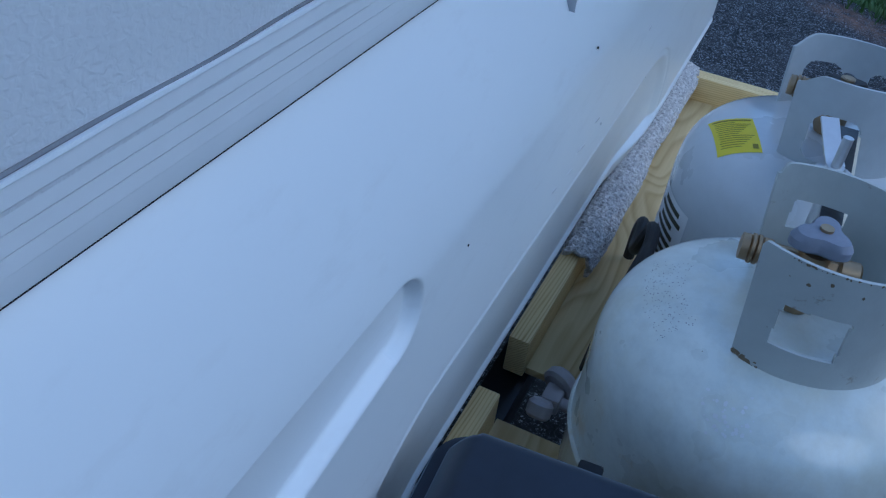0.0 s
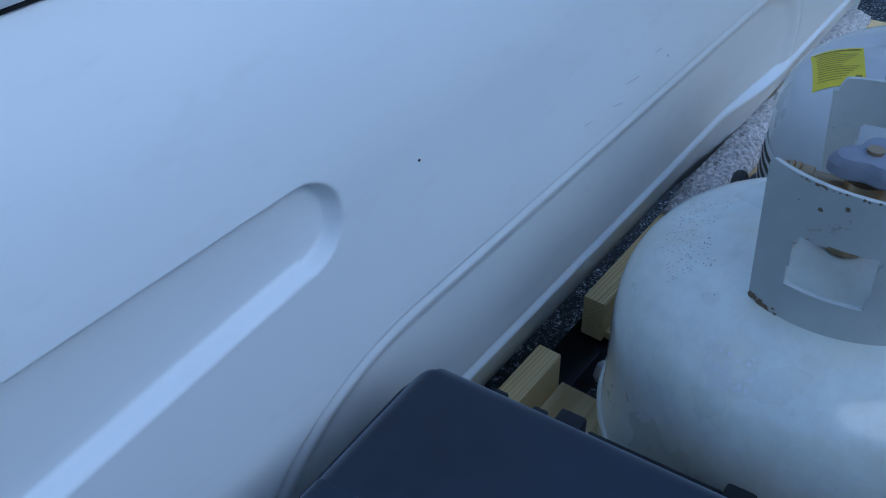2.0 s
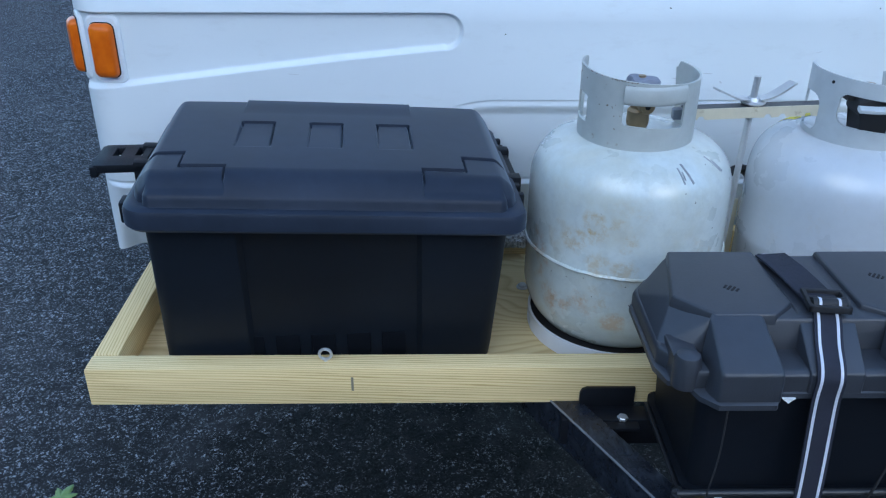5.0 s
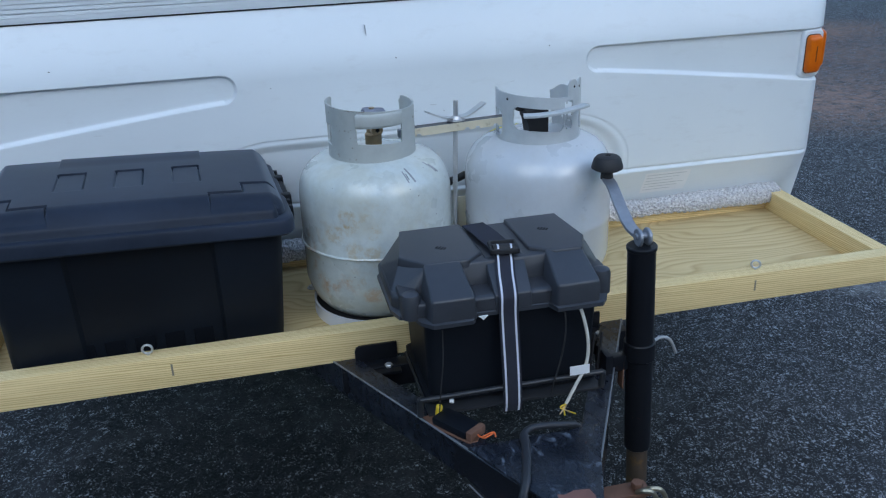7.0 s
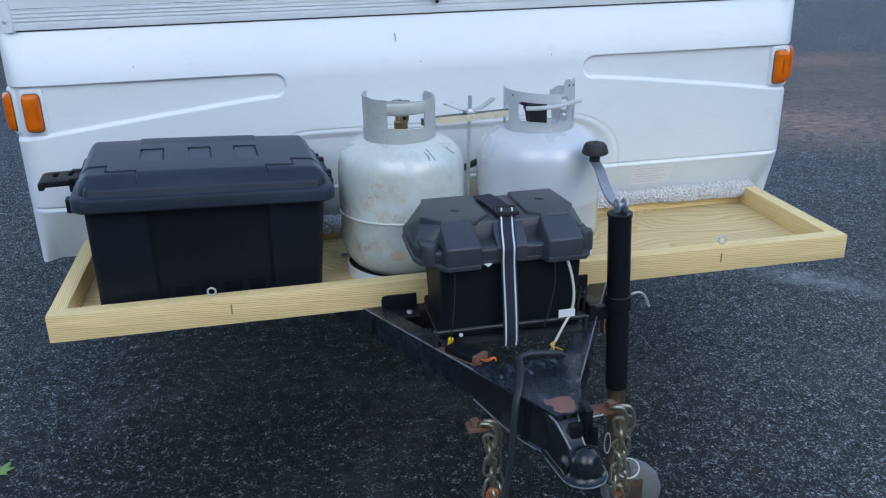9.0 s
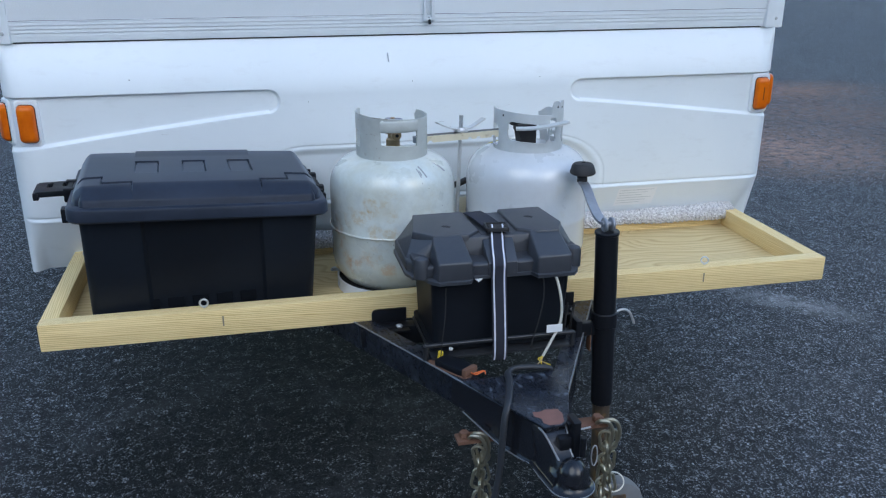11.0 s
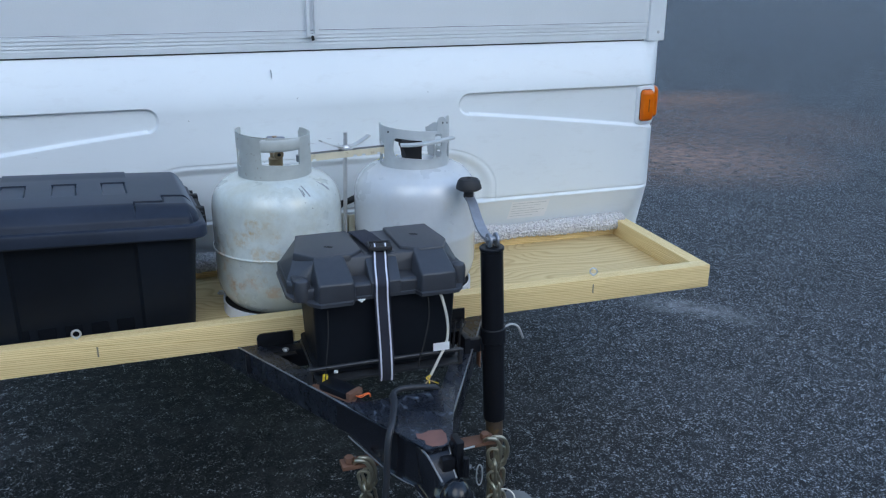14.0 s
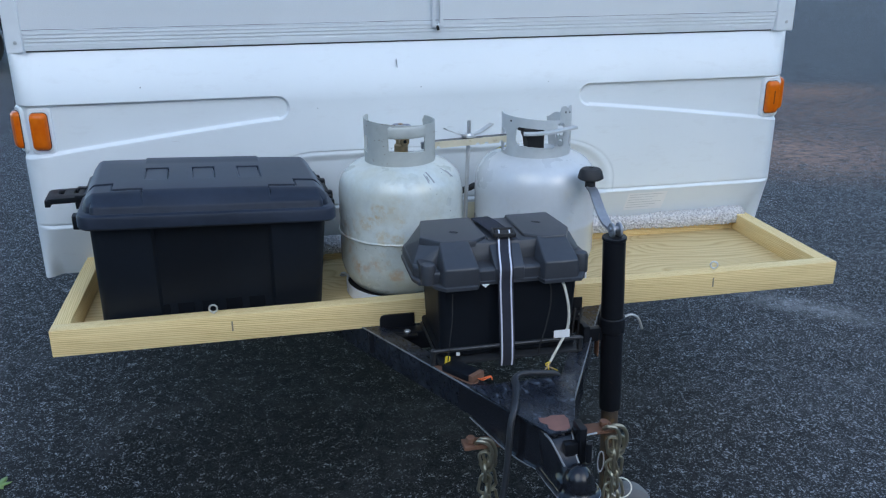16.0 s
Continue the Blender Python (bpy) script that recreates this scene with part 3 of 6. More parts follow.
def nose(x, z):
    w = wing(x, z)
    d = 0.0108 * (0.25 * w + 0.75 * w * w * (3 - 2 * w))
    # Bellied middle with its bead, and the skirt under it.
    hw, top, r, wide = 0.520, 0.812, 0.125, 1.45
    qx, qz = (np.abs(x) - (hw - r * wide)) / wide, z - (top - r)
    sd = r - np.hypot(np.maximum(qx, 0), np.maximum(qz, 0)) + np.where((qx < 0) & (qz < 0), np.maximum(-np.maximum(qx, qz), 0), 0)
    sd = np.where((qx < 0) & (qz >= 0), top - z, sd)
    sd = np.where((qx >= 0) & (qz < 0), (hw - np.abs(x)) / wide, sd)
    belly = 0.0016 * sstep(-0.0016, 0.0016, sd) - 0.0010 * sstep(0.002, 0.011, sd) + 0.0065 * sstep(0.008, 0.030, sd) + 0.011 * np.clip((sd - 0.015) / 0.12, 0, 1)
    # Under the seam the belly goes on in the middle only.
    d = d + belly * (1 - (1 - sstep(0.640, 0.652, z)) * sstep(0.30, 0.50, np.abs(x)))
    d = d + 0.0045 * bell(z - 0.652, 0.003) - 0.0018 * bell(z - 0.644, 0.004)
    d = d + 0.060 * np.clip((0.642 - z) / 0.145, 0, 1) ** 1.15 * sstep(0.0, 0.03, 0.66 - z)
    # The top of the panel rolls back under the roof rail.
    d = d + 0.048 * np.clip((z - 0.950) / 0.135, 0, 1.1) ** 1.65
    return d


def front_face(x, z):
    right = XR - 0.030 * np.clip((0.65 - z) / 0.15, 0, 1)
    x = np.where(x > 0, x * right / XR, x)
    e = np.minimum(x - XL, right - x)
    R = 0.062
    q = np.clip(R - e, 0, R)
    d = nose(x, z) * sstep(0.0, 0.05, e) + R - np.sqrt(np.maximum(R * R - q * q, 0)) + 0.012 * wing(x, z) * (1 - sstep(0.0, 0.05, e))
    return x, -0.104 + d, z


edge = 0.07 * (1 - np.cos(np.linspace(0, np.pi / 2, 22)))
front_x = np.concatenate([XL + edge, np.linspace(XL + 0.074, -0.535, 125), np.linspace(-0.534, -0.486, 46), np.linspace(-0.485, -0.395, 54), np.linspace(-0.392, 0.392, 180), np.linspace(0.395, 0.485, 54), np.linspace(0.486, 0.534, 46), np.linspace(0.535, XR - 0.074, 125), (XR - edge)[::-1]])
front_z = np.concatenate([np.linspace(0.498, 0.64, 44), np.linspace(0.642, 0.664, 16), np.linspace(0.667, 0.780, 30), np.linspace(0.782, 0.818, 40), np.linspace(0.8195, 0.948, 80), np.linspace(0.949, 0.9690, 24), np.linspace(0.971, 1.0915, 36)])
camper = thing("pop_up_camper", (0.0, 0.4, GROUND), "white moulded fibreglass front of a folded pop-up camper trailer", "camper")
front = part("front_panel", field(front_x, front_z, front_face), M_GEL, camper, "glossy white moulded fibreglass nose panel", 60)
part("body_shell", joined(box(XL + 0.001, XL + 0.03, -0.043, 3.4, 0.50, 1.078, 0.004), box(XR - 0.05, XR - 0.032, -0.043, 3.4, 0.50, 1.078, 0.004),
                          box(XL, XR - 0.03, 3.38, 3.41, 0.50, 1.078, 0.004), box(XL + 0.03, XR - 0.05, 0.0, 3.38, 0.50, 0.53, 0.0)), M_GEL, camper)
part("roof_seal", box(-1.04, 1.02, -0.044, 3.36, 1.080, 1.106, 0.002), M_DARK, camper, "black rubber seal under the roof edge")
roof = part("roof_shell", joined(box(-1.052, 1.042, -0.0640, 3.38, 1.128, 1.62, 0.003, 2)), M_STUCCO, camper, "white embossed aluminium roof side")
# Thin black strip stands in for the shadow of the rail's lip.
part("edge_seal", box(-1.035, 1.008, -0.0549, -0.049, 1.0905, 1.0925, 0.0003), M_DARK, camper, "black strip for the shade under the roof rail")
# Ribbed drip rail along the roof's lower edge.
rail_profile = [(-0.030, 1.0960), (-0.0560, 1.0935), (-0.0572, 1.0938), (-0.0578, 1.0950), (-0.0592, 1.1040)]
for k in range(4):
    z, y = 1.1052 + 0.0094 * k, -0.0592 - 0.0020 * k
    rail_profile += [(y, z), (y - 0.0007, z + 0.0008), (y - 0.0009, z + 0.0040), (y - 0.0006, z + 0.0078), (y + 0.0004, z + 0.0084), (y + 0.0004, z + 0.0090)]
rail_profile += [(-0.0672, 1.1425), (-0.0668, 1.1440), (-0.050, 1.1440)]
part("drip_rail", prism(rail_profile, 0, -1.040, 1.014), M_TRIM, camper, "white ribbed aluminium drip rail", 20)
part("rail_seam", tube([(x, -0.0650 + 0.0005 * math.sin(x * 61), 1.1446 + 0.0005 * math.sin(x * 37)) for x in np.linspace(-1.035, 1.01, 160)], 0.0009, 5), M_FADED_INK, camper, "dirty sealant line")
for x0, x1 in ((-1.076, -1.036), (1.012, 1.068)):
    cap = part("corner_cap", box(x0, x1, -0.071, 0.02, 1.090, 1.62, 0.005, 3), M_TRIM, camper, "white roof corner cap")
    part("screw", bolt_head((x0 + x1) / 2 + 0.004, -0.071, 1.116, 0.005, 'y', 0.003), M_ZINC, cap)
latch = part("roof_latch", joined(box(-0.012, -0.003, -0.078, -0.062, 1.132, 1.42, 0.002), box(0.009, 0.018, -0.078, -0.062, 1.132, 1.42, 0.002),
                                  box(-0.012, 0.018, -0.076, -0.062, 1.128, 1.136, 0.002)), M_TRIM, camper, "white metal roof latch")
part("latch_pin", rod((0.003, -0.082, 1.122), (0.003, -0.068, 1.134), 0.004, 10), M_DARK, latch)


def marker_lamp(at, turn, name_label, ribbed=True):
    """An amber clearance lamp facing -y at the origin, then turned."""
    m = Matrix.Translation(at) @ Matrix.Rotation(radians(turn), 4, 'Z')
    lens = [rrect(-w, w, -h, h, r, z) for w, h, r, z in ((0.0212, 0.0468, 0.011, 0.0), (0.0212, 0.0468, 0.011, 0.008), (0.0198, 0.0453, 0.011, 0.014), (0.0165, 0.0415, 0.010, 0.018), (0.009, 0.034, 0.008, 0.020))]
    flat = Matrix.Rotation(radians(90), 4, 'X')
    lamp = part("marker_lamp", turned(joined(loft([rrect(-w, w, -h, h, 0.014, z) for w, h, z in ((0.031, 0.060, -0.012), (0.030, 0.059, 0.000), (0.027, 0.056, 0.003))])), m @ flat), M_TRIM, camper, name_label)
    part("gasket", turned(loft([rrect(-0.0224, 0.0224, -0.0482, 0.0482, 0.012, z) for z in (-0.004, 0.0048)]), m @ flat), M_DARK, lamp, "black rubber gasket")
    part("amber_lens", turned(loft(lens), m @ flat), M_AMBER, lamp, "amber plastic lens")
    if ribbed:
        part("lens_rib", turned(box(-0.002, 0.002, -0.0208, -0.0190, -0.018, 0.020, 0.0008, 1), m), M_AMBER_DARK, lamp)
    return lamp


marker_lamp((-1.021, -0.094, 0.900), -8, "amber marker lamp in a white pocket", False)
marker_lamp((-1.077, -0.052, 0.900), -64, "amber marker lamp on the rounded corner", False)
marker_lamp((1.004, -0.098, 0.903), 5, "amber marker lamp in a white pocket")
marker_lamp((1.055, -0.045, 0.905), 62, "amber marker lamp on the rounded corner")
# Data sticker on the skirt with faded print.
def on_panel(x0, x1, z0, z1, lift):
    """A thin sheet that follows the front panel."""
    def fn(x, z):
        px, py, pz = front_face(x, z)
        return px, py - lift, pz
    return field(np.linspace(x0, x1, 20), np.linspace(z0, z1, 10), fn)


st = part("data_sticker", on_panel(0.575, 0.700, 0.576, 0.635, 0.0008), M_PAPER, camper, "faded white data sticker", 80)
for k in range(6):
    part("print_line", on_panel(0.580, 0.690 - 0.017 * (k % 3), 0.627 - 0.0085 * k, 0.6288 - 0.0085 * k, 0.0014), M_SCUFF, st, "", 80)
scuffs = [(-0.02, 0.852, 0.030, 8, 0.0008), (-0.045, 0.838, 0.022, 14, 0.0006), (0.03, 0.862, 0.018, 4, 0.0007), (-0.10, 0.845, 0.014, 6, 0.0006), (0.055, 0.846, 0.006, 40, 0.0012), (-0.70, 0.86, 0.02, 3, 0.0005), (0.22, 0.90, 0.012, -12, 0.0005)]
for x, z, w, a, h in scuffs:
    out = [(-w / 2, 0.0), (-w * 0.2, -h), (w * 0.3, -h * 0.8), (w / 2, h * 0.3), (w * 0.1, h), (-w * 0.3, h * 0.9)]
    part("scuff", turned(prism(out, 1, -0.0003, 0.0003), Matrix.Translation((x, -0.1045, z)) @ Matrix.Rotation(radians(a), 4, 'Y')), M_SCUFF, camper, "faint grey scuff mark")
for x, z, r in ((-0.770, 1.001, 0.0014), (-0.05, 0.975, 0.0012), (0.31, 0.975, 0.001), (-0.33, 0.93, 0.001)):
    part("fleck", rod((x, -0.1030, z), (x, -0.1046, z), r, 9), M_DARK, camper, "small dark fleck")

part("scratch", prism([(-0.1130, 1.048), (-0.1112, 1.026), (-0.1106, 1.025), (-0.1122, 1.048)], 1, -0.0905, -0.070), M_FADED, camper, "thin dark scratch below the roof rail")

# ---- cargo rack ----
rack = thing("cargo_rack", (0.0, -0.31, 0.4865), "new pale pine cargo tray frame with plywood deck", "cargo rack")
RX, RF, RB, RD = 0.965, -0.550, -0.066, -0.0945
ZT, ZB = 0.550, 0.4865
GAP0, GAP1 = -0.090, 0.010
part("front_board", box(-RX, GAP0, RF, RF + 0.038, ZB, ZT, 0.003), M_PINE_X, rack, "pale pine board with growth rings")
part("front_board", box(GAP1, RX, RF, RF + 0.038, ZB, ZT, 0.003), M_PINE_X, rack, "pale pine board with growth rings")
part("end_board", box(-RX, -RX + 0.038, RF + 0.0395, RD - 0.001, ZB, ZT - 0.0008, 0.003), M_PINE_Y, rack)
part("end_board", box(RX - 0.038, RX, RF + 0.0395, RD - 0.001, ZB, ZT - 0.0008, 0.003), M_PINE_Y, rack)
part("back_board", box(-RX, GAP0 - 0.006, RD, RB, ZB, ZT - 0.003, 0.002), M_PINE_X, rack)
part("back_board", box(0.002, RX, RD, RB, ZB, ZT - 0.003, 0.002), M_PINE_X, rack)
part("deck", box(-RX + 0.0385, GAP0, RF + 0.0385, RD - 0.0005, ZB, DECK, 0.001), M_PLY, rack, "plywood deck with swirling grain")
part("deck", box(GAP1, RX - 0.0385, RF + 0.0385, RD - 0.0005, ZB, DECK, 0.001), M_PLY, rack, "plywood deck with swirling grain")
for x in (-0.576, 0.615):
    part("pencil_mark", box(x - 0.0019, x + 0.0016, RF - 0.0005, RF + 0.002, 0.511, 0.535, 0.0), M_CHALK, rack, "short dark pencil line")
for x, tilt in ((-0.616, 0), (0.625, -28)):
    eye = part("eye_bolt", turned(tube([(0.0088 * math.cos(a), 0, 0.0118 + 0.0088 * math.sin(a)) for a in np.linspace(0, 2 * math.pi, 28)[:-1]], 0.0023, 8, True, (0, 1, 0)),
                                  Matrix.Translation((x, -0.529, ZT)) @ Matrix.Rotation(radians(tilt), 4, 'Z')), M_ZINC, rack, "zinc screw eye")
    part("shank", rod((x, -0.529, ZT - 0.01), (x, -0.529, ZT + 0.004), 0.003, 8), M_ZINC, eye)
part("deck_bolt", joined(bolt_head(-0.292, -0.225, DECK, 0.008, 'z', 0.007), rod((-0.292, -0.225, DECK), (-0.292, -0.225, DECK + 0.002), 0.011, 16)), M_ZINC, rack, "zinc bolt head")


def carpet_strip(x0, x1, seed):
    """Pile carpet folded over the back board; lumpy loops along a rounded section."""
    rng = np.random.RandomState(seed)
    nx, ns = int((x1 - x0) / 0.0035), 40
    s = np.linspace(0, 1, ns)
    # Section: up the deck side, over the top, down behind.
    px = np.interp(s, [0, .22, .38, .5, .62, .8, 1], [-0.112, -0.115, -0.108, -0.091, -0.074, -0.067, -0.068])
    pz = np.interp(s, [0, .22, .38, .5, .62, .8, 1], [0.524, 0.540, 0.555, 0.561, 0.557, 0.542, 0.525])
    for _ in range(3):
        px[1:-1] = (px[:-2] + px[1:-1] * 2 + px[2:]) / 4
        pz[1:-1] = (pz[:-2] + pz[1:-1] * 2 + pz[2:]) / 4
    xs = np.linspace(x0, x1, nx)
    gx, gs = np.meshgrid(xs, np.arange(ns))
    lump = rng.rand(ns, nx) * 0.0055
    wave = 0.004 * np.sin(gx * 13 + seed) + 0.003 * np.sin(gx * 29)
    cy, cz = -0.091, 0.54
    y, z = px[gs] + 0 * gx, pz[gs] + 0 * gx
    dy, dz = y - cy, z - cz
    ln = np.hypot(dy, dz)
    y, z = y + dy / ln * (lump + wave * 0.6), z + dz / ln * (lump + wave * 0.6)
    p = np.stack([gx + rng.rand(ns, nx) * 0.002, y, z], -1).reshape(-1, 3)
    i = (np.arange(ns - 1)[:, None] * nx + np.arange(nx - 1)[None, :]).ravel()
    ob = part("carpet_strip", (p.tolist(), np.stack([i, i + 1, i + nx + 1, i + nx], 1).tolist()), M_CARPET)
    so = ob.modifiers.new("thick", 'SOLIDIFY')
    so.thickness = 0.006
    so.offset = -1
    return tagged(ob, "grey looped carpet offcut padding the back board", "carpet strip", "carpet padding")


carpet_strip(0.200, 0.955, 3)
carpet_strip(-0.940, -0.262, 5)

# ---- storage bin ----
BX0, BX1, BY0, BY1 = -0.898, -0.340, -0.524, -0.138
bin_ = thing("storage_bin", (-0.62, -0.33, DECK), "closed black plastic storage trunk on the plywood deck", "storage bin")


def bin_ring(x0, x1, y0, y1, r, z, dent):
    # Extra points along the front let its middle panel sit back.
    pts, k = list(rrect(x0, x1, y0, y1, r, z, 5)), 17
    c0, c1 = -0.748, -0.494
    mid = [(x0 + r + 0.001, y0, z), (c0 - 0.0035, y0, z), (c0 + 0.0035, y0 + dent, z), (c1 - 0.0035, y0 + dent, z), (c1 + 0.0035, y0, z)]
    return pts[:k + 1] + mid[1:] + pts[k + 1:]


levels = [(0.000, 0.020, 0.0), (0.004, 0.014, 0.007), (0.030, 0.012, 0.010), (0.236, 0.001, 0.010), (0.252, 0.0, 0.002), (0.262, 0.0, 0.0)]
rings = [bin_ring(BX0 + 0.022 - i * 0.25, BX1 - 0.024 - i * 1.3, BY0 + 0.022 + i * 1.9, BY1 - 0.020 - i * 1.6, 0.024, DECK + 0.001 + h, d) for h, i, d in levels]
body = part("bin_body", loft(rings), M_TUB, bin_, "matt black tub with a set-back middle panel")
# Near-black blocks stand in for the shade inside moulded foot notches.
for k in range(5):
    x = -0.768 + 0.054 * k
    part("foot_rib", box(x, x + 0.037, BY0 + 0.0500, BY0 + 0.066, DECK + 0.002, 0.560, 0.003), M_NOTCH, body)
rim = [rrect(BX0 + i, BX1 - i, BY0 + i, BY1 - i, 0.034 - i * 0.5, z) for i, z in
       ((0.010, 0.752), (0.003, 0.753), (0.0, 0.757), (0.0, 0.777), (0.002, 0.782), (0.007, 0.785), (0.013, 0.785))]
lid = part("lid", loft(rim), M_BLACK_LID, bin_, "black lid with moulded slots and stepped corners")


def lid_top(x, y):
    x0, x1, y0, y1 = BX0 + 0.010, BX1 - 0.010, BY0 + 0.010, BY1 - 0.010
    a = 1 - np.clip(np.minimum(x - x0, x1 - x) / 0.030, 0, 1)
    b = 1 - np.clip((y - y0) / 0.050, 0, 1)
    c = 1 - np.clip((y1 - y) / 0.026, 0, 1)
    h = np.clip(1 - (a ** 1.5 + b ** 1.5 + c ** 1.5) ** (1 / 1.5), 0, 1)
    d = np.minimum(np.minimum(x - x0, x1 - x), np.minimum(y - y0, y1 - y))
    z = 0.781 + 0.042 * (0.34 * sstep(0.0, 0.16, h) + 0.66 * np.sin(np.pi / 2 * np.clip((h - 0.08) / 0.92, 0, 1))) + 0.006 * (1 - ((2 * x - x0 - x1) / (x1 - x0)) ** 4) * (1 - ((2 * y - y0 - y1) / (y1 - y0)) ** 4)
    inside = sstep(0.008, 0.02, d)
    X = np.abs(x - (-0.6235))
    z = z + 0.0035 * inside * (1 - sstep(0.1345, 0.1360, X)) * sstep(-0.240, -0.170, y)
    for s in (-0.7305, -0.6255, -0.521):
        # Rounded slot: cut along its back and sides, running out towards the front.
        qx, qy = np.abs(x - s) - 0.0208, y - (-0.2765 - 0.006)
        e = 0.006 - np.hypot(np.maximum(qx, 0), np.maximum(qy, 0)) - np.minimum(np.maximum(qx, qy), 0)
        fade = sstep(-0.389, -0.386, y)
        cut_in = sstep(0.0, 0.0013, e) * (1 - sstep(0.0026, 0.0042, e))
        z = z - fade * (sstep(0.0, 0.0013, e) * (0.0012 + 0.0018 * sstep(-0.40, -0.29, y)) + 0.0075 * cut_in * (0.2 + 0.8 * np.maximum(sstep(0.0, 0.012, x - s), sstep(-0.30, -0.285, y))) * sstep(-0.389, -0.355, y))
    # Corner pads a step lower, with a crease along their inner edges.
    e = np.maximum(np.minimum(X - 0.1975, -0.408 - y), np.minimum(X - 0.1355, -0.455 - y))
    z = z - inside * (0.0030 * sstep(0.0, 0.0012, e) + 0.0055 * sstep(0.0, 0.0013, e) * (1 - sstep(0.0026, 0.0042, e)) * sstep(0.0, 0.02, y - (y0 + 0.022)))
    # Round the corners in plan.
    r = 0.026
    ux, uy = np.clip(np.abs(x - (x0 + x1) / 2) - ((x1 - x0) / 2 - r), 0, r), np.clip(np.abs(y - (y0 + y1) / 2) - ((y1 - y0) / 2 - r), 0, r)
    n = np.hypot(ux, uy)
    k = 1 - np.where(n > 0, np.maximum(ux, uy) / np.maximum(n, 1e-9), 1)
    return x - np.sign(x - (x0 + x1) / 2) * ux * k, y - np.sign(y - (y0 + y1) / 2) * uy * k, z


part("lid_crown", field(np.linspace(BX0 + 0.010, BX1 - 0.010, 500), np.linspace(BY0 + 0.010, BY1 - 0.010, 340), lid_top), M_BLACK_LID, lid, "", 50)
# Raised open latch on one end, closed latch on the other.
def grid_slab(xs, ys, gaps, z0, z1):
    """A plate from z0 to z1 on a grid of lines, less the cells named in gaps; one closed piece."""
    bm = bmesh.new()
    top = {(i, j): bm.verts.new((x, y, z1)) for i, x in enumerate(xs) for j, y in enumerate(ys)}
    bot = {(i, j): bm.verts.new((x, y, z0)) for i, x in enumerate(xs) for j, y in enumerate(ys)}
    solid = {(i, j) for i in range(len(xs) - 1) for j in range(len(ys) - 1)} - set(gaps)
    for i, j in solid:
        q = [(i, j), (i + 1, j), (i + 1, j + 1), (i, j + 1)]
        bm.faces.new([top[k] for k in q])
        bm.faces.new([bot[k] for k in reversed(q)])
        for (a, b), n in zip(zip(q, q[1:] + q[:1]), ((i, j - 1), (i + 1, j), (i, j + 1), (i - 1, j))):
            if n not in solid:
                bm.faces.new((top[a], bot[a], bot[b], top[b]))
    bmesh.ops.delete(bm, geom=[v for v in bm.verts if not v.link_faces], context='VERTS')
    bmesh.ops.bevel(bm, geom=[e for e in bm.edges if e.calc_face_angle(0) > 0.5], offset=0.002, segments=2, affect='EDGES', profile=0.6)
    return bm


hl = part("latch_handle", turned(grid_slab((-0.972, -0.952, -0.940, -0.918, -0.908, -0.896), (-0.354, -0.314, -0.280, -0.266), ((1, 1), (3, 1)), -0.006, 0.007),
                                 Matrix.Translation((-0.9, 0, 0.776)) @ Matrix.Rotation(radians(-3), 4, 'Y') @ Matrix.Translation((0.9, 0, 0))), M_BLACK, bin_, "black latch handle standing open")
part("grip_edge", box(-0.978, -0.966, -0.356, -0.264, 0.760, 0.777, 0.003), M_BLACK, hl)
for y in (-0.345, -0.275):
    part("hinge_lug", box(-0.914, -0.890, y - 0.009, y + 0.009, 0.754, 0.786, 0.003), M_BLACK, hl)
part("latch_keeper", joined(box(-0.910, -0.892, -0.470, -0.440, 0.742, 0.772, 0.003), box(-0.908, -0.890, -0.462, -0.420, 0.756, 0.764, 0.002)), M_BLACK, bin_)
hr = part("latch_handle", prism([(-0.346, 0.715), (-0.334, 0.715), (-0.330, 0.728), (-0.324, 0.731), (-0.324, 0.740), (-0.330, 0.743), (-0.330, 0.755), (-0.326, 0.758), (-0.326, 0.766), (-0.332, 0.778), (-0.346, 0.778)], 1, -0.362, -0.268, 0.002), M_BLACK, bin_, "black latch handle snapped shut")
for y in (-0.372, -0.255):
    part("hinge_lug", box(-0.350, -0.328, y - 0.010, y + 0.010, 0.745, 0.785, 0.003), M_BLACK, hr)
for y in (-0.395, -0.430, -0.232, -0.200):
    part("rim_rib", box(-0.346, -0.333, y - 0.006, y + 0.006, 0.752, 0.780, 0.002), M_BLACK, lid)

# The tub has sagged at one end and stands a little askew on the deck.
for ob in bin_.children_recursive:
    for v in ob.data.vertices:
        v.co.z += (0.002 - 0.0542 * v.co.x) * min(1.0, max(0.0, v.co.z / 0.262))
bin_.rotation_euler.z = radians(4.5)
bin_.location.x += 0.005

# ---- gas cylinders ----
TANK_R, TANK_B, DOME = 0.1550, 0.108, 3.3


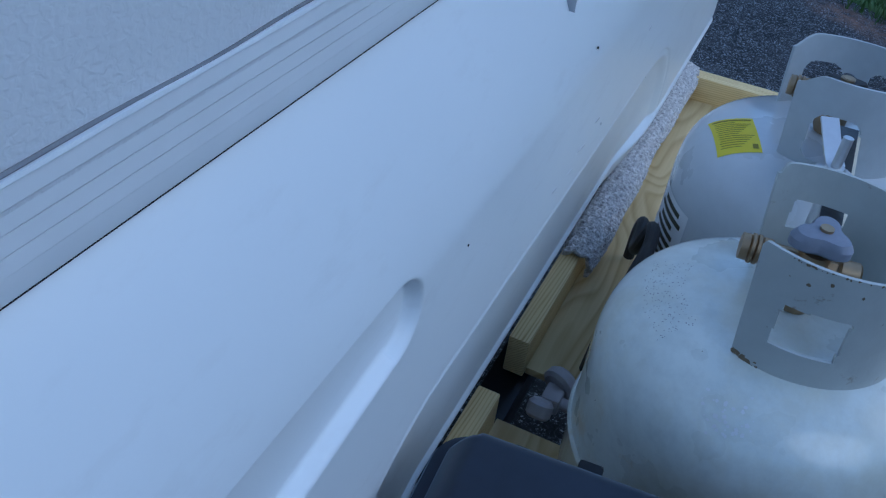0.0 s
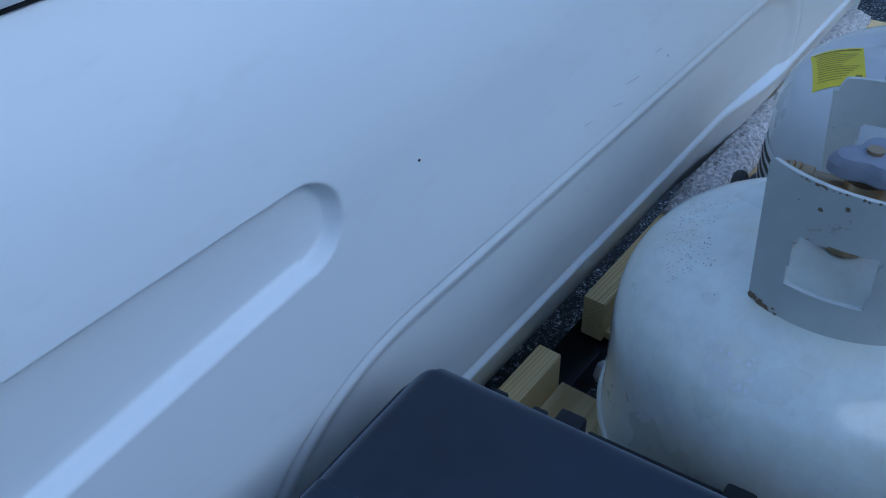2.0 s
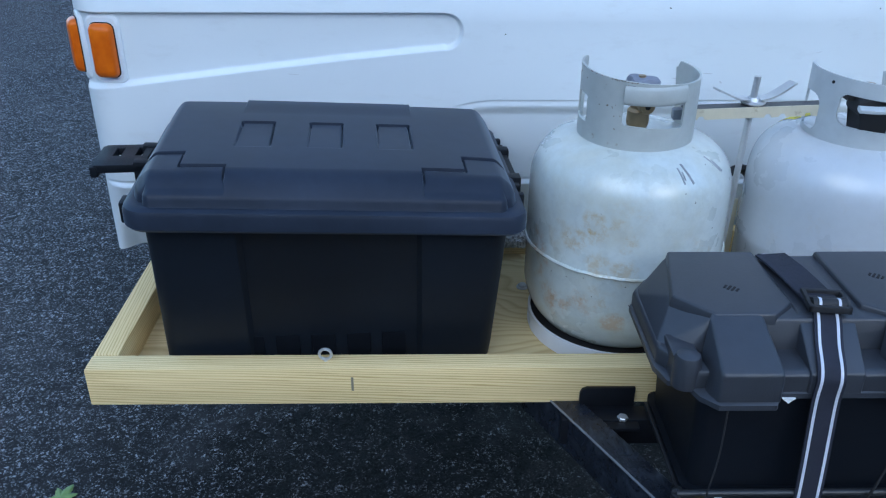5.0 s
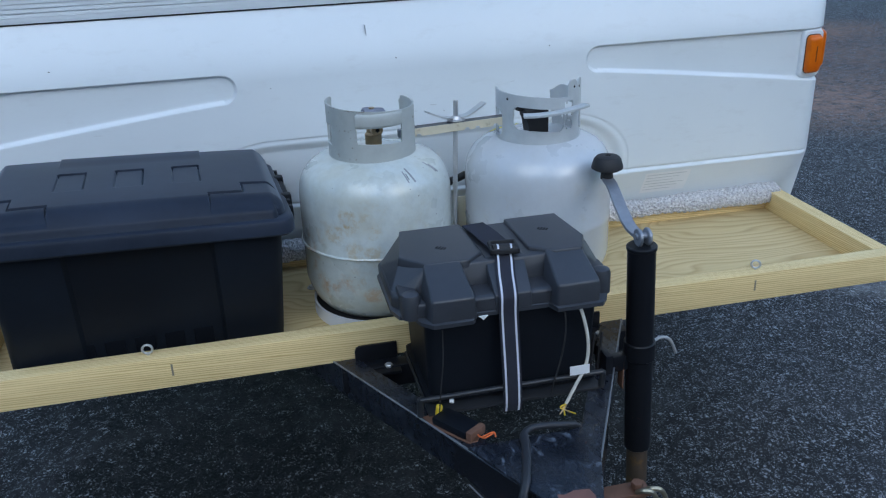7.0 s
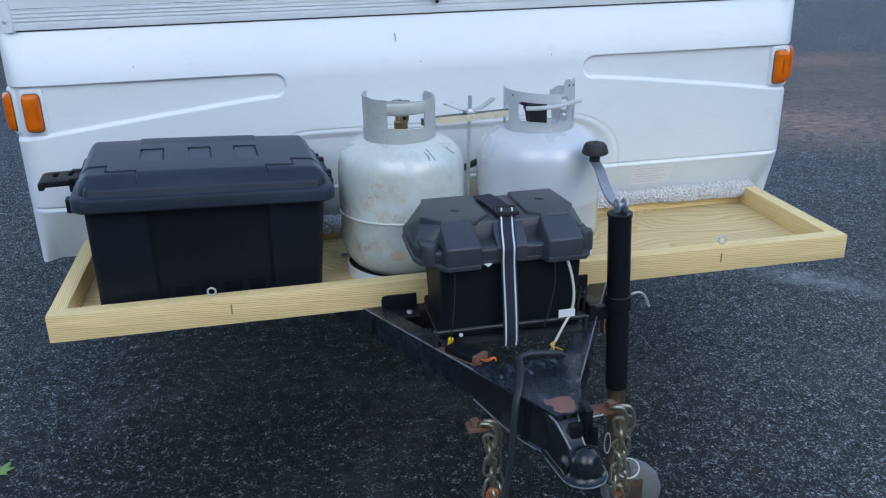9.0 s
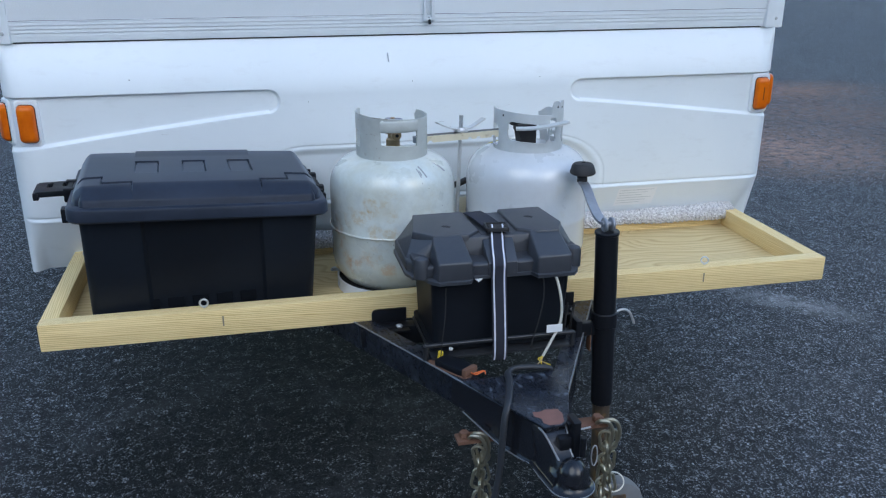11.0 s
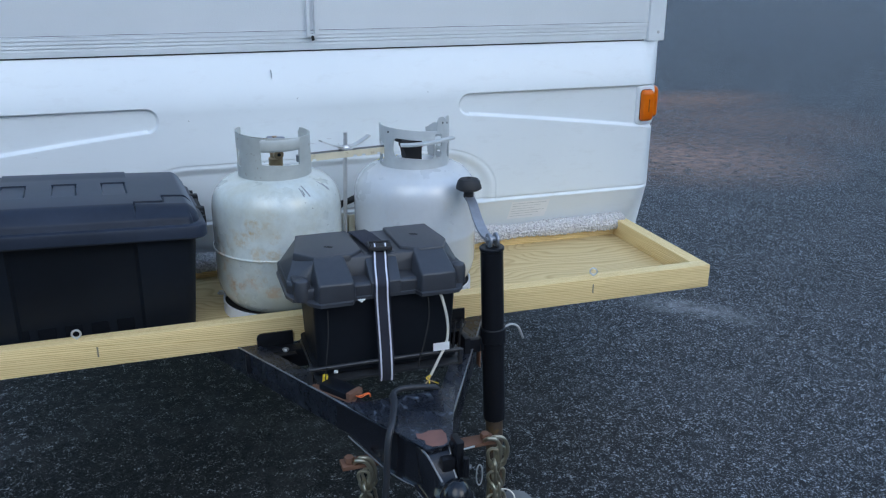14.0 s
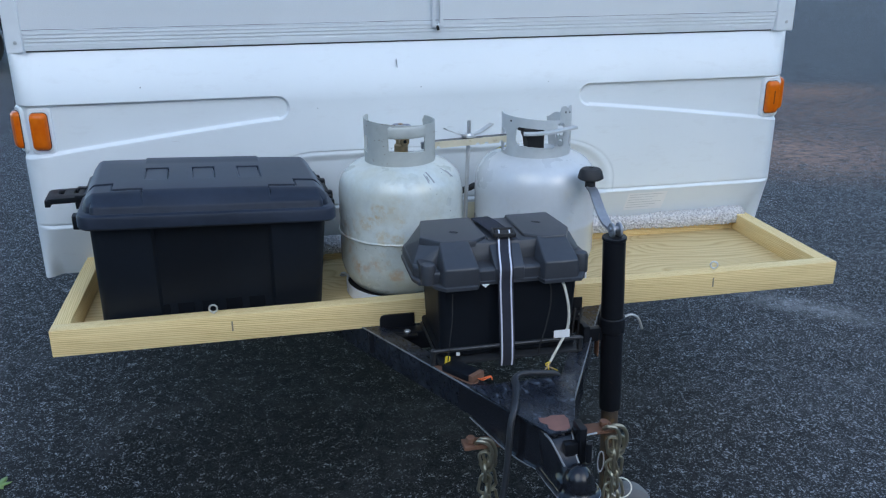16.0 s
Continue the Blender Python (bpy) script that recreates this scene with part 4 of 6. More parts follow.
def collar_mesh(cx, cy, r, a0, a1, zb, ztop, holes, thick=0.0032, tilt=0.0, lean=0.0):
    """A sheet-metal guard: a cylinder strip whose top edge is ztop(angle), less its openings.
    tilt lowers its +x side; lean spreads its free ends towards the top."""
    na, nz = int(a1 - a0) + 1, 64
    th = np.linspace(a0, a1, na)
    v = np.linspace(0, 1, nz)
    A, V = np.meshgrid(th, v)
    Z = zb + V * (ztop(A) - zb)
    A = (a0 + a1) / 2 + (A - (a0 + a1) / 2) * (1 + lean * V)
    T = Z - tilt * np.cos(np.radians(A))
    verts, faces = [], []
    for rr in (r, r - thick):
        verts.append(np.stack([cx + rr * np.cos(np.radians(A)), cy + rr * np.sin(np.radians(A)), T], -1).reshape(-1, 3))
    P = np.concatenate(verts)
    off = na * nz
    Ac, Zc = (A[:-1, :-1] + A[1:, 1:]) / 2, (Z[:-1, :-1] + Z[1:, 1:]) / 2
    keep = np.ones_like(Ac, bool)
    for h in holes:
        keep &= ~h(Ac, Zc)
    idx = lambda j, i: j * na + i  # noqa: E731
    H, W = keep.shape
    for j in range(H):
        for i in range(W):
            if not keep[j, i]:
                continue
            a, b, c, d = idx(j, i), idx(j, i + 1), idx(j + 1, i + 1), idx(j + 1, i)
            faces.append((a, b, c, d))
            faces.append((d + off, c + off, b + off, a + off))
            if j == 0 or not keep[j - 1, i]:
                faces.append((b, a, a + off, b + off))
            if j == H - 1 or not keep[j + 1, i]:
                faces.append((d, c, c + off, d + off))
            if i == 0 or not keep[j, i - 1]:
                faces.append((a, d, d + off, a + off))
            if i == W - 1 or not keep[j, i + 1]:
                faces.append((c, b, b + off, c + off))
    bm = bmesh.new()
    vs = [bm.verts.new(p) for p in P.tolist()]
    for fc in faces:
        bm.faces.new([vs[k] for k in fc])
    bmesh.ops.delete(bm, geom=[w for w in bm.verts if not w.link_faces], context='VERTS')
    return bm


def slot(a0, a1, z0, z1, r=0.006, rad=0.098):
    """An opening with rounded corners, in degrees and metres."""
    def inside(A, Z):
        k = math.radians(1) * rad
        qx = np.abs((A - (a0 + a1) / 2) * k) - ((a1 - a0) / 2 * k - r)
        qz = np.abs(Z - (z0 + z1) / 2) - ((z1 - z0) / 2 - r)
        return np.hypot(np.maximum(qx, 0), np.maximum(qz, 0)) + np.minimum(np.maximum(qx, qz), 0) < r
    return inside


def cylinder(cx, cy, paint, label):
    R = TANK_R
    t = thing("propane_tank", (cx, cy, DECK), label, "propane tank", "propane tanks")
    seam = 0.168
    prof = [(0.0, 0.012), (0.06, 0.0125), (0.10, 0.015), (0.118, 0.023), (0.131, 0.0335), (0.1425, 0.050), (0.1503, 0.069), (R, 0.090)]
    prof += [(R, seam - 0.008), (R + 0.0012, seam - 0.004), (R + 0.0012, seam + 0.004), (R, seam + 0.008), (R, 0.236)]
    for i in range(1, 23):
        a = math.pi / 2 * i / 22
        prof.append((R * math.cos(a) ** (2 / DOME) if i < 22 else 0.004, 0.238 + TANK_B * math.sin(a) ** (2 / DOME)))
    part("tank_shell", lathe([(r, DECK + z) for r, z in prof], 72, (cx, cy, 0)), paint, t, "", 50)
    return t, R


def weld_bead(cx, cy, R, z, parent, material, seed):
    rng = random.Random(seed)
    pts = [(cx + (R + 0.0015) * math.cos(a), cy + (R + 0.0015) * math.sin(a), z + rng.uniform(-0.0008, 0.0008)) for a in np.linspace(0, 2 * math.pi, 120)[:-1]]
    return part("weld_seam", tube(pts, 0.003, 6, True), material, parent)


def foot_ring(cx, cy, parent, start):
    """Rolled foot ring with arched openings."""
    holes = [slot(start + k * 90, start + k * 90 + 24, DECK + 0.006, DECK + 0.018, 0.005, 0.14) for k in range(4)]
    ring = part("foot_ring", collar_mesh(cx, cy, 0.1455, 0, 359.99, DECK + 0.0005, lambda A: DECK + 0.0290 + 0 * A, holes, 0.004), M_RING, parent, "white painted steel foot ring")
    # Black disc put in as the shade between ring and tank bottom.
    part("inner_flange", lathe([(0.108, DECK + 0.0215), (0.1425, DECK + 0.0210), (0.1425, DECK + 0.0185), (0.108, DECK + 0.0190)], 60, (cx, cy, 0)), M_DARK, ring, "black disc for the shade between ring and tank")
    return ring


T1 = (-0.1490, -0.340)
t1, TR = cylinder(*T1, M_TANK_OLD, "old white propane cylinder with rust stains and open guard")
weld_bead(*T1, TR, DECK + 0.168, t1, M_TANK_OLD, 2)
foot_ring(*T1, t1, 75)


def t1_top(A):
    """Nearly level, a little higher at the two ends."""
    a = np.abs(((A - 270) + 180) % 360 - 180)
    return 0.938 + 0.002 * sstep(40, 112, a) - 0.010 * sstep(114.5, 118.5, a) ** 2


CR = 0.0875
t1_holes = [slot(167, 200, 0.860, 0.900, 0.003), slot(349, 380, 0.874, 0.905, 0.003), slot(243, 305, 0.874, 0.9325, 0.004)]
c1 = part("collar", collar_mesh(T1[0], T1[1], 0.0870, 153, 390, 0.829, t1_top, t1_holes, tilt=0.0055, lean=0.060), M_COLLAR, t1, "grey sheet-metal guard with rust spots", 40)
# Hand-hold: the cut flap bulges out under the rim and rolls back in.
grip = [(0.0880, 0.9340), (0.0905, 0.9325), (0.0920, 0.9290), (0.0925, 0.9120), (0.0910, 0.9075), (0.0875, 0.9060), (0.0850, 0.9085), (0.0858, 0.9105), (0.0880, 0.9090), (0.0895, 0.9105), (0.0903, 0.9140), (0.0898, 0.9270), (0.0885, 0.9300), (0.0865, 0.9310)]
part("rolled_handle", loft([[(T1[0] + (r - 0.0015) * math.cos(radians(a)), T1[1] + (r - 0.0015) * math.sin(radians(a)), z) for r, z in grip] for a in np.linspace(243.5, 304.5, 24)]), M_COLLAR, c1, "", 60)


def valve(cx, cy, parent, turn, lower=0.0, grip=None, lobes=5):
    """Brass valve: body, threaded outlet towards turn degrees, relief port opposite, star knob on top."""
    d = Vector((math.cos(radians(turn)), math.sin(radians(turn)), 0))
    o = Vector((cx, cy, 0.888))
    v = part("valve", joined(lathe([(0.014, 0.845), (0.017, 0.852), (0.017, 0.872), (0.013, 0.876), (0.013, 0.902), (0.008, 0.904), (0.008, 0.912)], 20, (cx, cy, 0)),
                             rod(o, o + d * 0.040, 0.0095, 16, 0.001), rod(o, o - d * 0.022, 0.0085, 6, 0.001), rod(o - d * 0.020, o - d * 0.038, 0.0118, 20, 0.002)), M_BRASS, parent, "tarnished brass valve")
    part("relief_port", rod(o - d * 0.036, o - d * 0.0384, 0.0042, 12), M_DARK, v)
    th = lathe([(0.006, 0.0), (0.0115, 0.0005), (0.0118, 0.008), (0.0108, 0.009), (0.0128, 0.010), (0.0128, 0.0125), (0.0108, 0.0135), (0.0128, 0.0145), (0.0128, 0.017), (0.0105, 0.018), (0.0115, 0.019), (0.0112, 0.025), (0.008, 0.025)], 28)
    m = Matrix.Translation(o + d * 0.032) @ d.to_track_quat('Z', 'Y').to_matrix().to_4x4()
    part("threaded_outlet", turned(th, m), M_BRASS, v, "brass ringed outlet")
    kn = []
    for z, s in ((0.912, 0.84), (0.915, 1.0), (0.922, 1.0), (0.927, 0.84), (0.928, 0.35)):
        z += lower
        ring = []
        for q in np.linspace(0, 2 * math.pi, 51)[:-1]:
            rr = s * (0.0215 + (0.0058 if lobes == 3 else 0.0040) * math.cos(lobes * q) + 0.0012 * math.cos(2 * q + 1))
            ring.append((cx + rr * math.cos(q), cy + rr * math.sin(q), z))
        kn.append(ring)
    knob = part("knob", loft(kn), grip or M_KNOB, v, "weathered plastic knob")
    part("knob_screw", lathe([(0.0055, 0.9275 + lower), (0.0055, 0.9305 + lower), (0.002, 0.9305 + lower)], 14, (cx, cy, 0)), M_BRASS, knob)
    return v


valve(T1[0] + 0.004, T1[1] + 0.004, t1, 96, -0.005, None, 3)
# Old stamp and rust on the shoulder.
rng = random.Random(8)


def on_shoulder(c, ang, z):
    """Radius of the shell at height z and the point there."""
    s = min(1.0, max(0.0, (z - DECK - 0.238) / TANK_B)) ** DOME
    r = TANK_R * (1 - s) ** (1 / DOME)
    return Vector((c[0] + r * math.cos(radians(ang)), c[1] + r * math.sin(radians(ang)), z)), r


def speckle(c, parent, name, material, spots, label):
    """Chips or ink specks lying on the shell, each a small uneven disc."""
    out = bmesh.new()
    for ang, z, w in spots:
        p, _ = on_shoulder(c, ang, z)
        q, _ = on_shoulder(c, ang + 1, z)
        u, _ = on_shoulder(c, ang, z + 0.002)
        n = (q - p).cross(u - p).normalized()
        a, b = (q - p).normalized(), (u - p).normalized()
        k = rng.randint(6, 8)
        ring = [out.verts.new(p + n * 0.0004 + a * w * rng.uniform(0.6, 1.2) * math.cos(6.283 * i / k) + b * w * rng.uniform(0.6, 1.2) * math.sin(6.283 * i / k)) for i in range(k)]
        out.faces.new(ring)
    me = part(name, out, material, parent, label)
    me["kind"] = "stuff"
    return me


ink = [(rng.uniform(78, 130), rng.uniform(0.824, 0.838), rng.uniform(0.0003, 0.0007)) for _ in range(230)]
speckle(T1, t1, "worn_print", M_FADED_INK, ink, "worn black stamped print")
for a0, z0, w, ln, lean in ((288, 0.826, 0.0016, 0.018, 1.5), (292, 0.829, 0.0022, 0.022, 3.5), (290, 0.822, 0.0014, 0.010, 0.5), (317, 0.829, 0.0016, 0.020, 5.0), (320, 0.824, 0.0020, 0.016, 4.0)):
    pts = [on_shoulder(T1, a0 + lean * q, z0 - ln * q)[0] for q in np.linspace(0, 1, 6)]
    part("scrape", sweep(pts, [(-w, -0.0006), (w, -0.0006), (w * 0.8, 0.0002), (-w * 0.8, 0.0002)], (0.3, -0.5, 0.8)), M_SCRAPE, t1, "dark scrape in the paint")
speckle(T1, t1, "pale_chips", M_SCUFF, [(rng.gauss(169, 5), rng.gauss(0.816, 0.006), rng.uniform(0.0006, 0.0022)) for _ in range(40)], "pale chips in the paint")
speckle(T1, t1, "dark_chips", M_INK, [(rng.uniform(95, 320), rng.uniform(0.60, 0.835), rng.uniform(0.0005, 0.0013)) for _ in range(22)], "small dark chips")

# Rust where the guard's paint has chipped and along its welds.
bm = bmesh.new()
flecks = [(rng.uniform(160, 232), rng.uniform(0.855, 0.935), rng.uniform(0.0004, 0.0020)) for _ in range(10)]
flecks += [(rng.uniform(232, 250), rng.uniform(0.855, 0.930), rng.uniform(0.0006, 0.0014)) for _ in range(9)] + [(rng.uniform(154, 168), rng.uniform(0.830, 0.838), rng.uniform(0.0012, 0.0034)) for _ in range(16)]
flecks += [(rng.uniform(330, 380), rng.uniform(0.86, 0.93), rng.uniform(0.001, 0.003)) for _ in range(8)]
flecks += [(a, float(t1_top(a)) - rng.uniform(0.0002, 0.0016), rng.uniform(0.0004, 0.0012)) for a in [rng.uniform(160, 262) for _ in range(46)]]
for a, z, w in flecks:
    if 165 < a < 202 and 0.857 < z < 0.903 or 347 < a < 382 and 0.871 < z < 0.908:
        continue
    side = Vector((math.cos(radians(a)), math.sin(radians(a)), 0))
    tang = Vector((-side.y, side.x, 0))
    c = Vector((T1[0], T1[1], z - 0.0055 * side.x)) + side * 0.0875
    k = rng.randint(7, 9)
    bm.faces.new([bm.verts.new(c + tang * w * rng.uniform(0.5, 1.3) * math.cos(6.283 * i / k) + Vector((0, 0, w * rng.uniform(0.5, 1.2) * math.sin(6.283 * i / k)))) for i in range(k)])
spots = part("rust_flecks", bm, M_FLECK, c1, "brown rust flecks")
spots["kind"] = "stuff"

T2 = (0.2020, -0.336)
t2, _ = cylinder(*T2, M_TANK_NEW, "cleaner white propane cylinder with a yellow warning sticker")
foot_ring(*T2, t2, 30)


def t2_top(A):
    """Level rim with a tall two-lobed tab."""
    lobes = np.maximum(1 - np.abs((A - 303) / 11.0) ** 3, 1 - np.abs((A - 323) / 11.0) ** 3)
    end = np.minimum(A - 147, 408 - A)
    return 0.9325 - 0.016 * (1 - sstep(0, 22, end)) ** 1.5 + 0.034 * np.clip(lobes, 0, 1) ** 0.5


t2_holes = [slot(217, 287, 0.864, 0.910, 0.014), slot(288, 304, 0.894, 0.926, 0.008), slot(289, 302, 0.868, 0.888, 0.007),
            slot(162, 195, 0.840, 0.894, 0.014), slot(364, 396, 0.858, 0.899, 0.014), slot(320, 344, 0.862, 0.901, 0.012)]
c2 = part("collar", collar_mesh(*T2, CR, 147, 408, 0.829, t2_top, t2_holes, tilt=0.007, lean=0.045), M_COLLAR_NEW, t2, "grey sheet-metal guard with oval cut-outs", 40)
part("rolled_handle", sweep(smooth_path([(0.138, -0.437, 0.906), (0.165, -0.443, 0.906), (0.205, -0.444, 0.908), (0.245, -0.437, 0.912), (0.272, -0.428, 0.914)], 5), [(-0.010, -0.002), (-0.007, -0.0036), (0.007, -0.0036), (0.010, -0.002), (0.010, 0.002), (0.007, 0.0036), (-0.007, 0.0036), (-0.010, 0.002)]), M_COLLAR_NEW, c2)
for a, z in ((207, 0.921), (306, 0.952), (320, 0.950)):
    side = Vector((math.cos(radians(a)), math.sin(radians(a)), 0))
    o = Vector((T2[0], T2[1], z - 0.007 * side.x))
    part("collar_hole", rod(o + side * (CR - 0.001), o + side * (CR + 0.0006), 0.0026, 10), M_DARK, c2)
v2 = valve(T2[0], T2[1] + 0.004, t2, 92, -0.018, M_RUBBER)
plug = part("plug", joined(prism([(0.158, 0.858), (0.199, 0.858), (0.199, 0.910), (0.150, 0.910), (0.150, 0.892), (0.158, 0.886)], 1, -0.412, -0.372, 0.003), box(0.138, 0.166, -0.398, -0.372, 0.905, 0.917, 0.004)), M_RUBBER, v2, "black plastic gas plug")
# Warning sticker on the shoulder, with unreadable print as bars.
def sticker(c, parent, a0, a1, z0, z1, material, bars, ink_mat, label, name="sticker"):
    na, nz = 16, 14

    def patch(u0, u1, v0, v1, lift):
        def fn(u, v):
            shape = u.shape
            P = []
            for uu, vv in zip(u.ravel(), v.ravel()):
                _, r = on_shoulder(c, uu, vv)
                uu = (a0 + a1) / 2 + (uu - (a0 + a1) / 2) * on_shoulder(c, uu, (z0 + z1) / 2)[1] / r
                p, r = on_shoulder(c, uu, vv)
                q, _ = on_shoulder(c, uu, vv + 0.001)
                side = Vector((math.cos(radians(uu)), math.sin(radians(uu)), 0))
                slope = (q - p).normalized()
                n = (side - slope * side.dot(slope)).normalized() if z0 > DECK + 0.26 else side
                P.append(p + n * lift)
            P = np.array([tuple(p) for p in P]).reshape(*shape, 3)
            return P[..., 0], P[..., 1], P[..., 2]
        return field(np.linspace(u0, u1, na), np.linspace(v0, v1, nz), fn)
    s = part(name, patch(a0, a1, z0, z1, 0.0008), material, parent, label, 80)
    for u0, u1, v0, v1 in bars:
        da, dz = a1 - a0, z1 - z0
        part("print_line", patch(a0 + da * u0, a0 + da * u1, z0 + dz * v0, z0 + dz * v1, 0.0014), ink_mat, s)
    return s


ybars = [(0.06, 0.94, 0.90, 0.94)] + [(0.08 + 0.02 * (k % 2), 0.55 + 0.07 * ((k * 5) % 6), 0.83 - 0.058 * k, 0.845 - 0.058 * k) for k in range(13)] + [(0.80, 0.93, 0.08, 0.20)]


def crown_sticker(c, parent, corners, material, bars, ink_mat, label):
    """A sticker laid over the crown; corners are offsets in plan, print runs from the first to the second."""
    c00, c10, c01, c11 = (np.array(q) for q in corners)

    def patch(u0, u1, v0, v1, lift, n=14):
        def fn(u, v):
            q = c00 * ((1 - u) * (1 - v))[..., None] + c10 * (u * (1 - v))[..., None] + c01 * ((1 - u) * v)[..., None] + c11 * (u * v)[..., None]
            r = np.hypot(q[..., 0], q[..., 1])
            return c[0] + q[..., 0], c[1] + q[..., 1], DECK + 0.238 + TANK_B * (1 - (r / TANK_R) ** DOME) ** (1 / DOME) + lift
        return field(np.linspace(u0, u1, n), np.linspace(v0, v1, n), fn)
    s = part("sticker", patch(0, 1, 0, 1, 0.0007), material, parent, label, 80)
    for u0, u1, v0, v1 in bars:
        part("print_line", patch(u0, u1, v0, v1, 0.0013, 6), ink_mat, s)
    return s


crown_sticker(T2, t2, ((-0.0855, 0.1048), (-0.0800, 0.0613), (-0.0190, 0.1302), (-0.0130, 0.0845)), M_YLABEL, ybars, M_YINK, "yellow warning sticker with small dark print")
wbars = [(0.06 + 0.14 * (k % 2), 0.90 - 0.1 * (k % 3), 0.06 + 0.115 * k, 0.125 + 0.115 * k) for k in range(8)]
sticker(T2, t2, 104, 134, 0.640, 0.742, M_PAPER, wbars, M_INK, "white product sticker with dark print")

# ---- tank hold-down ----
hold = thing("tank_hold_down", (0.024, -0.345, DECK), "galvanised bar and threaded rod clamping two cylinders", "tank clamp")
part("threaded_rod", rod((0.011, -0.340, DECK), (0.0262, -0.340, 0.925), 0.0050, 12), M_ZINC, hold, "long zinc threaded rod")
low = [(-0.082, 0.8632)]
for x in (-0.056, 0.044, 0.066, 0.104):
    z = 0.8632 + (x + 0.082) * 0.038
    low += [(x - 0.006, z), (x - 0.003, z + 0.005), (x + 0.003, z + 0.005), (x + 0.006, z)]
low += [(0.132, 0.8713), (0.132, 0.8875), (-0.082, 0.8794)]
cb = part("cross_bar", prism(low, 1, -0.360, -0.357), M_GALV, hold, "galvanised channel bar with a notched edge")
part("bar_end", box(-0.098, -0.0825, -0.360, -0.346, 0.8640, 0.8800, 0.0015), M_CRANK, cb, "dull steel end stop of the bar")
# Flange coloured dark for the dark surroundings mirrored in it.
part("top_flange", sweep([(-0.082, -0.347, 0.8783), (0.132, -0.347, 0.8864)], [(-0.0100, -0.0013), (0.0100, -0.0013), (0.0100, 0.0013), (-0.0100, 0.0013)]), M_TRAY, cb, "upper flange of the bar, darkened as a reflection")
wn_ = part("wing_nut", lathe([(0.018, 0.8845), (0.019, 0.8865), (0.011, 0.8880), (0.0085, 0.8935), (0.005, 0.8935)], 18, (0.0255, -0.340, 0)), M_ZINC, hold, "zinc wing nut with long wings")
for s in (-1, 1):
    wp = [(0.0255 + s * 0.008, -0.340, 0.890), (0.0255 + s * 0.030, -0.340 + s * 0.006, 0.8945), (0.0255 + s * 0.064, -0.340 + s * 0.018, 0.911)]
    part("wing", sweep(smooth_path(wp, 5), [(-0.009, -0.0014), (0.009, -0.0014), (0.009, 0.0014), (-0.009, 0.0014)]), M_ZINC, wn_)
post = part("clamp_post", joined(box(0.040, 0.062, -0.262, -0.258, DECK, 0.690, 0.001), box(0.040, 0.044, -0.262, -0.238, DECK, 0.690, 0.001)), M_GALV, hold, "pale galvanised angle post")

# ---- hose hook by the wall ----
hook = thing("gas_hose", (0.2, -0.16, DECK), "black rubber gas hose looped behind the cylinders", "hose")
part("hose", tube(smooth_path([(0.31, -0.150, DECK + 0.008), (0.305, -0.152, 0.56), (0.27, -0.160, 0.60), (0.20, -0.165, 0.605), (0.13, -0.175, 0.655), (0.095, -0.188, 0.712), (0.062, -0.194, 0.710), (0.030, -0.190, 0.690), (0.020, -0.178, 0.62), (0.040, -0.166, DECK + 0.008)], 8), 0.0085, 10), M_RUBBER, hook)

# ---- gas regulator ----
reg = thing("gas_regulator", (-0.030, -0.140, DECK), "pale grey plastic gas regulator lying behind the cylinders", "regulator")
part("diaphragm_cap", turned(lathe([(0.002, -0.010), (0.018, -0.010), (0.023, -0.006), (0.023, 0.004), (0.019, 0.009), (0.010, 0.012), (0.001, 0.0125)], 28), Matrix.Translation((-0.014, -0.148, 0.520)) @ Matrix.Rotation(radians(78), 4, 'Y') @ Matrix.Rotation(radians(20), 4, 'X')), M_PALE, reg, "round pale diaphragm cap")
part("vent_cap", turned(lathe([(0.002, -0.012), (0.013, -0.012), (0.016, -0.008), (0.016, 0.006), (0.012, 0.011), (0.001, 0.013)], 24), Matrix.Translation((-0.062, -0.138, 0.514)) @ Matrix.Rotation(radians(35), 4, 'Y')), M_PALE, reg, "domed pale vent cap")
part("body", joined(box(-0.052, -0.022, -0.158, -0.134, 0.499, 0.524, 0.004), rod((-0.040, -0.150, 0.512), (-0.040, -0.190, 0.512), 0.008, 14, 0.001)), M_PALE, reg)

# ---- battery box ----
bat = thing("battery_box", (0.005, -0.66, 0.49), "black plastic battery box strapped down on the tongue", "battery box")
bb = [rrect(-0.139 + i, 0.168 - i, -0.757 + i, -0.556 - i, 0.016, z) for i, z in ((0.010, 0.501), (0.006, 0.504), (0.0, 0.640), (0.0, 0.672))]
part("box_base", loft(bb), M_BLACK, bat, "matt black box")
part("base_ledge", loft([rrect(-0.142, 0.171, -0.760, -0.553, 0.016, z) for z in (0.501, 0.509)]), M_BLACK, bat)


def hull(points, bevel=0.004):
    """The convex block round some corners, its edges eased."""
    bm = bmesh.new()
    for p in points:
        bm.verts.new(p)
    bmesh.ops.convex_hull(bm, input=bm.verts)
    bmesh.ops.dissolve_limit(bm, angle_limit=radians(2), verts=bm.verts, edges=bm.edges)
    bmesh.ops.bevel(bm, geom=list(bm.edges), offset=bevel, segments=3, affect='EDGES', profile=0.6)
    return bm


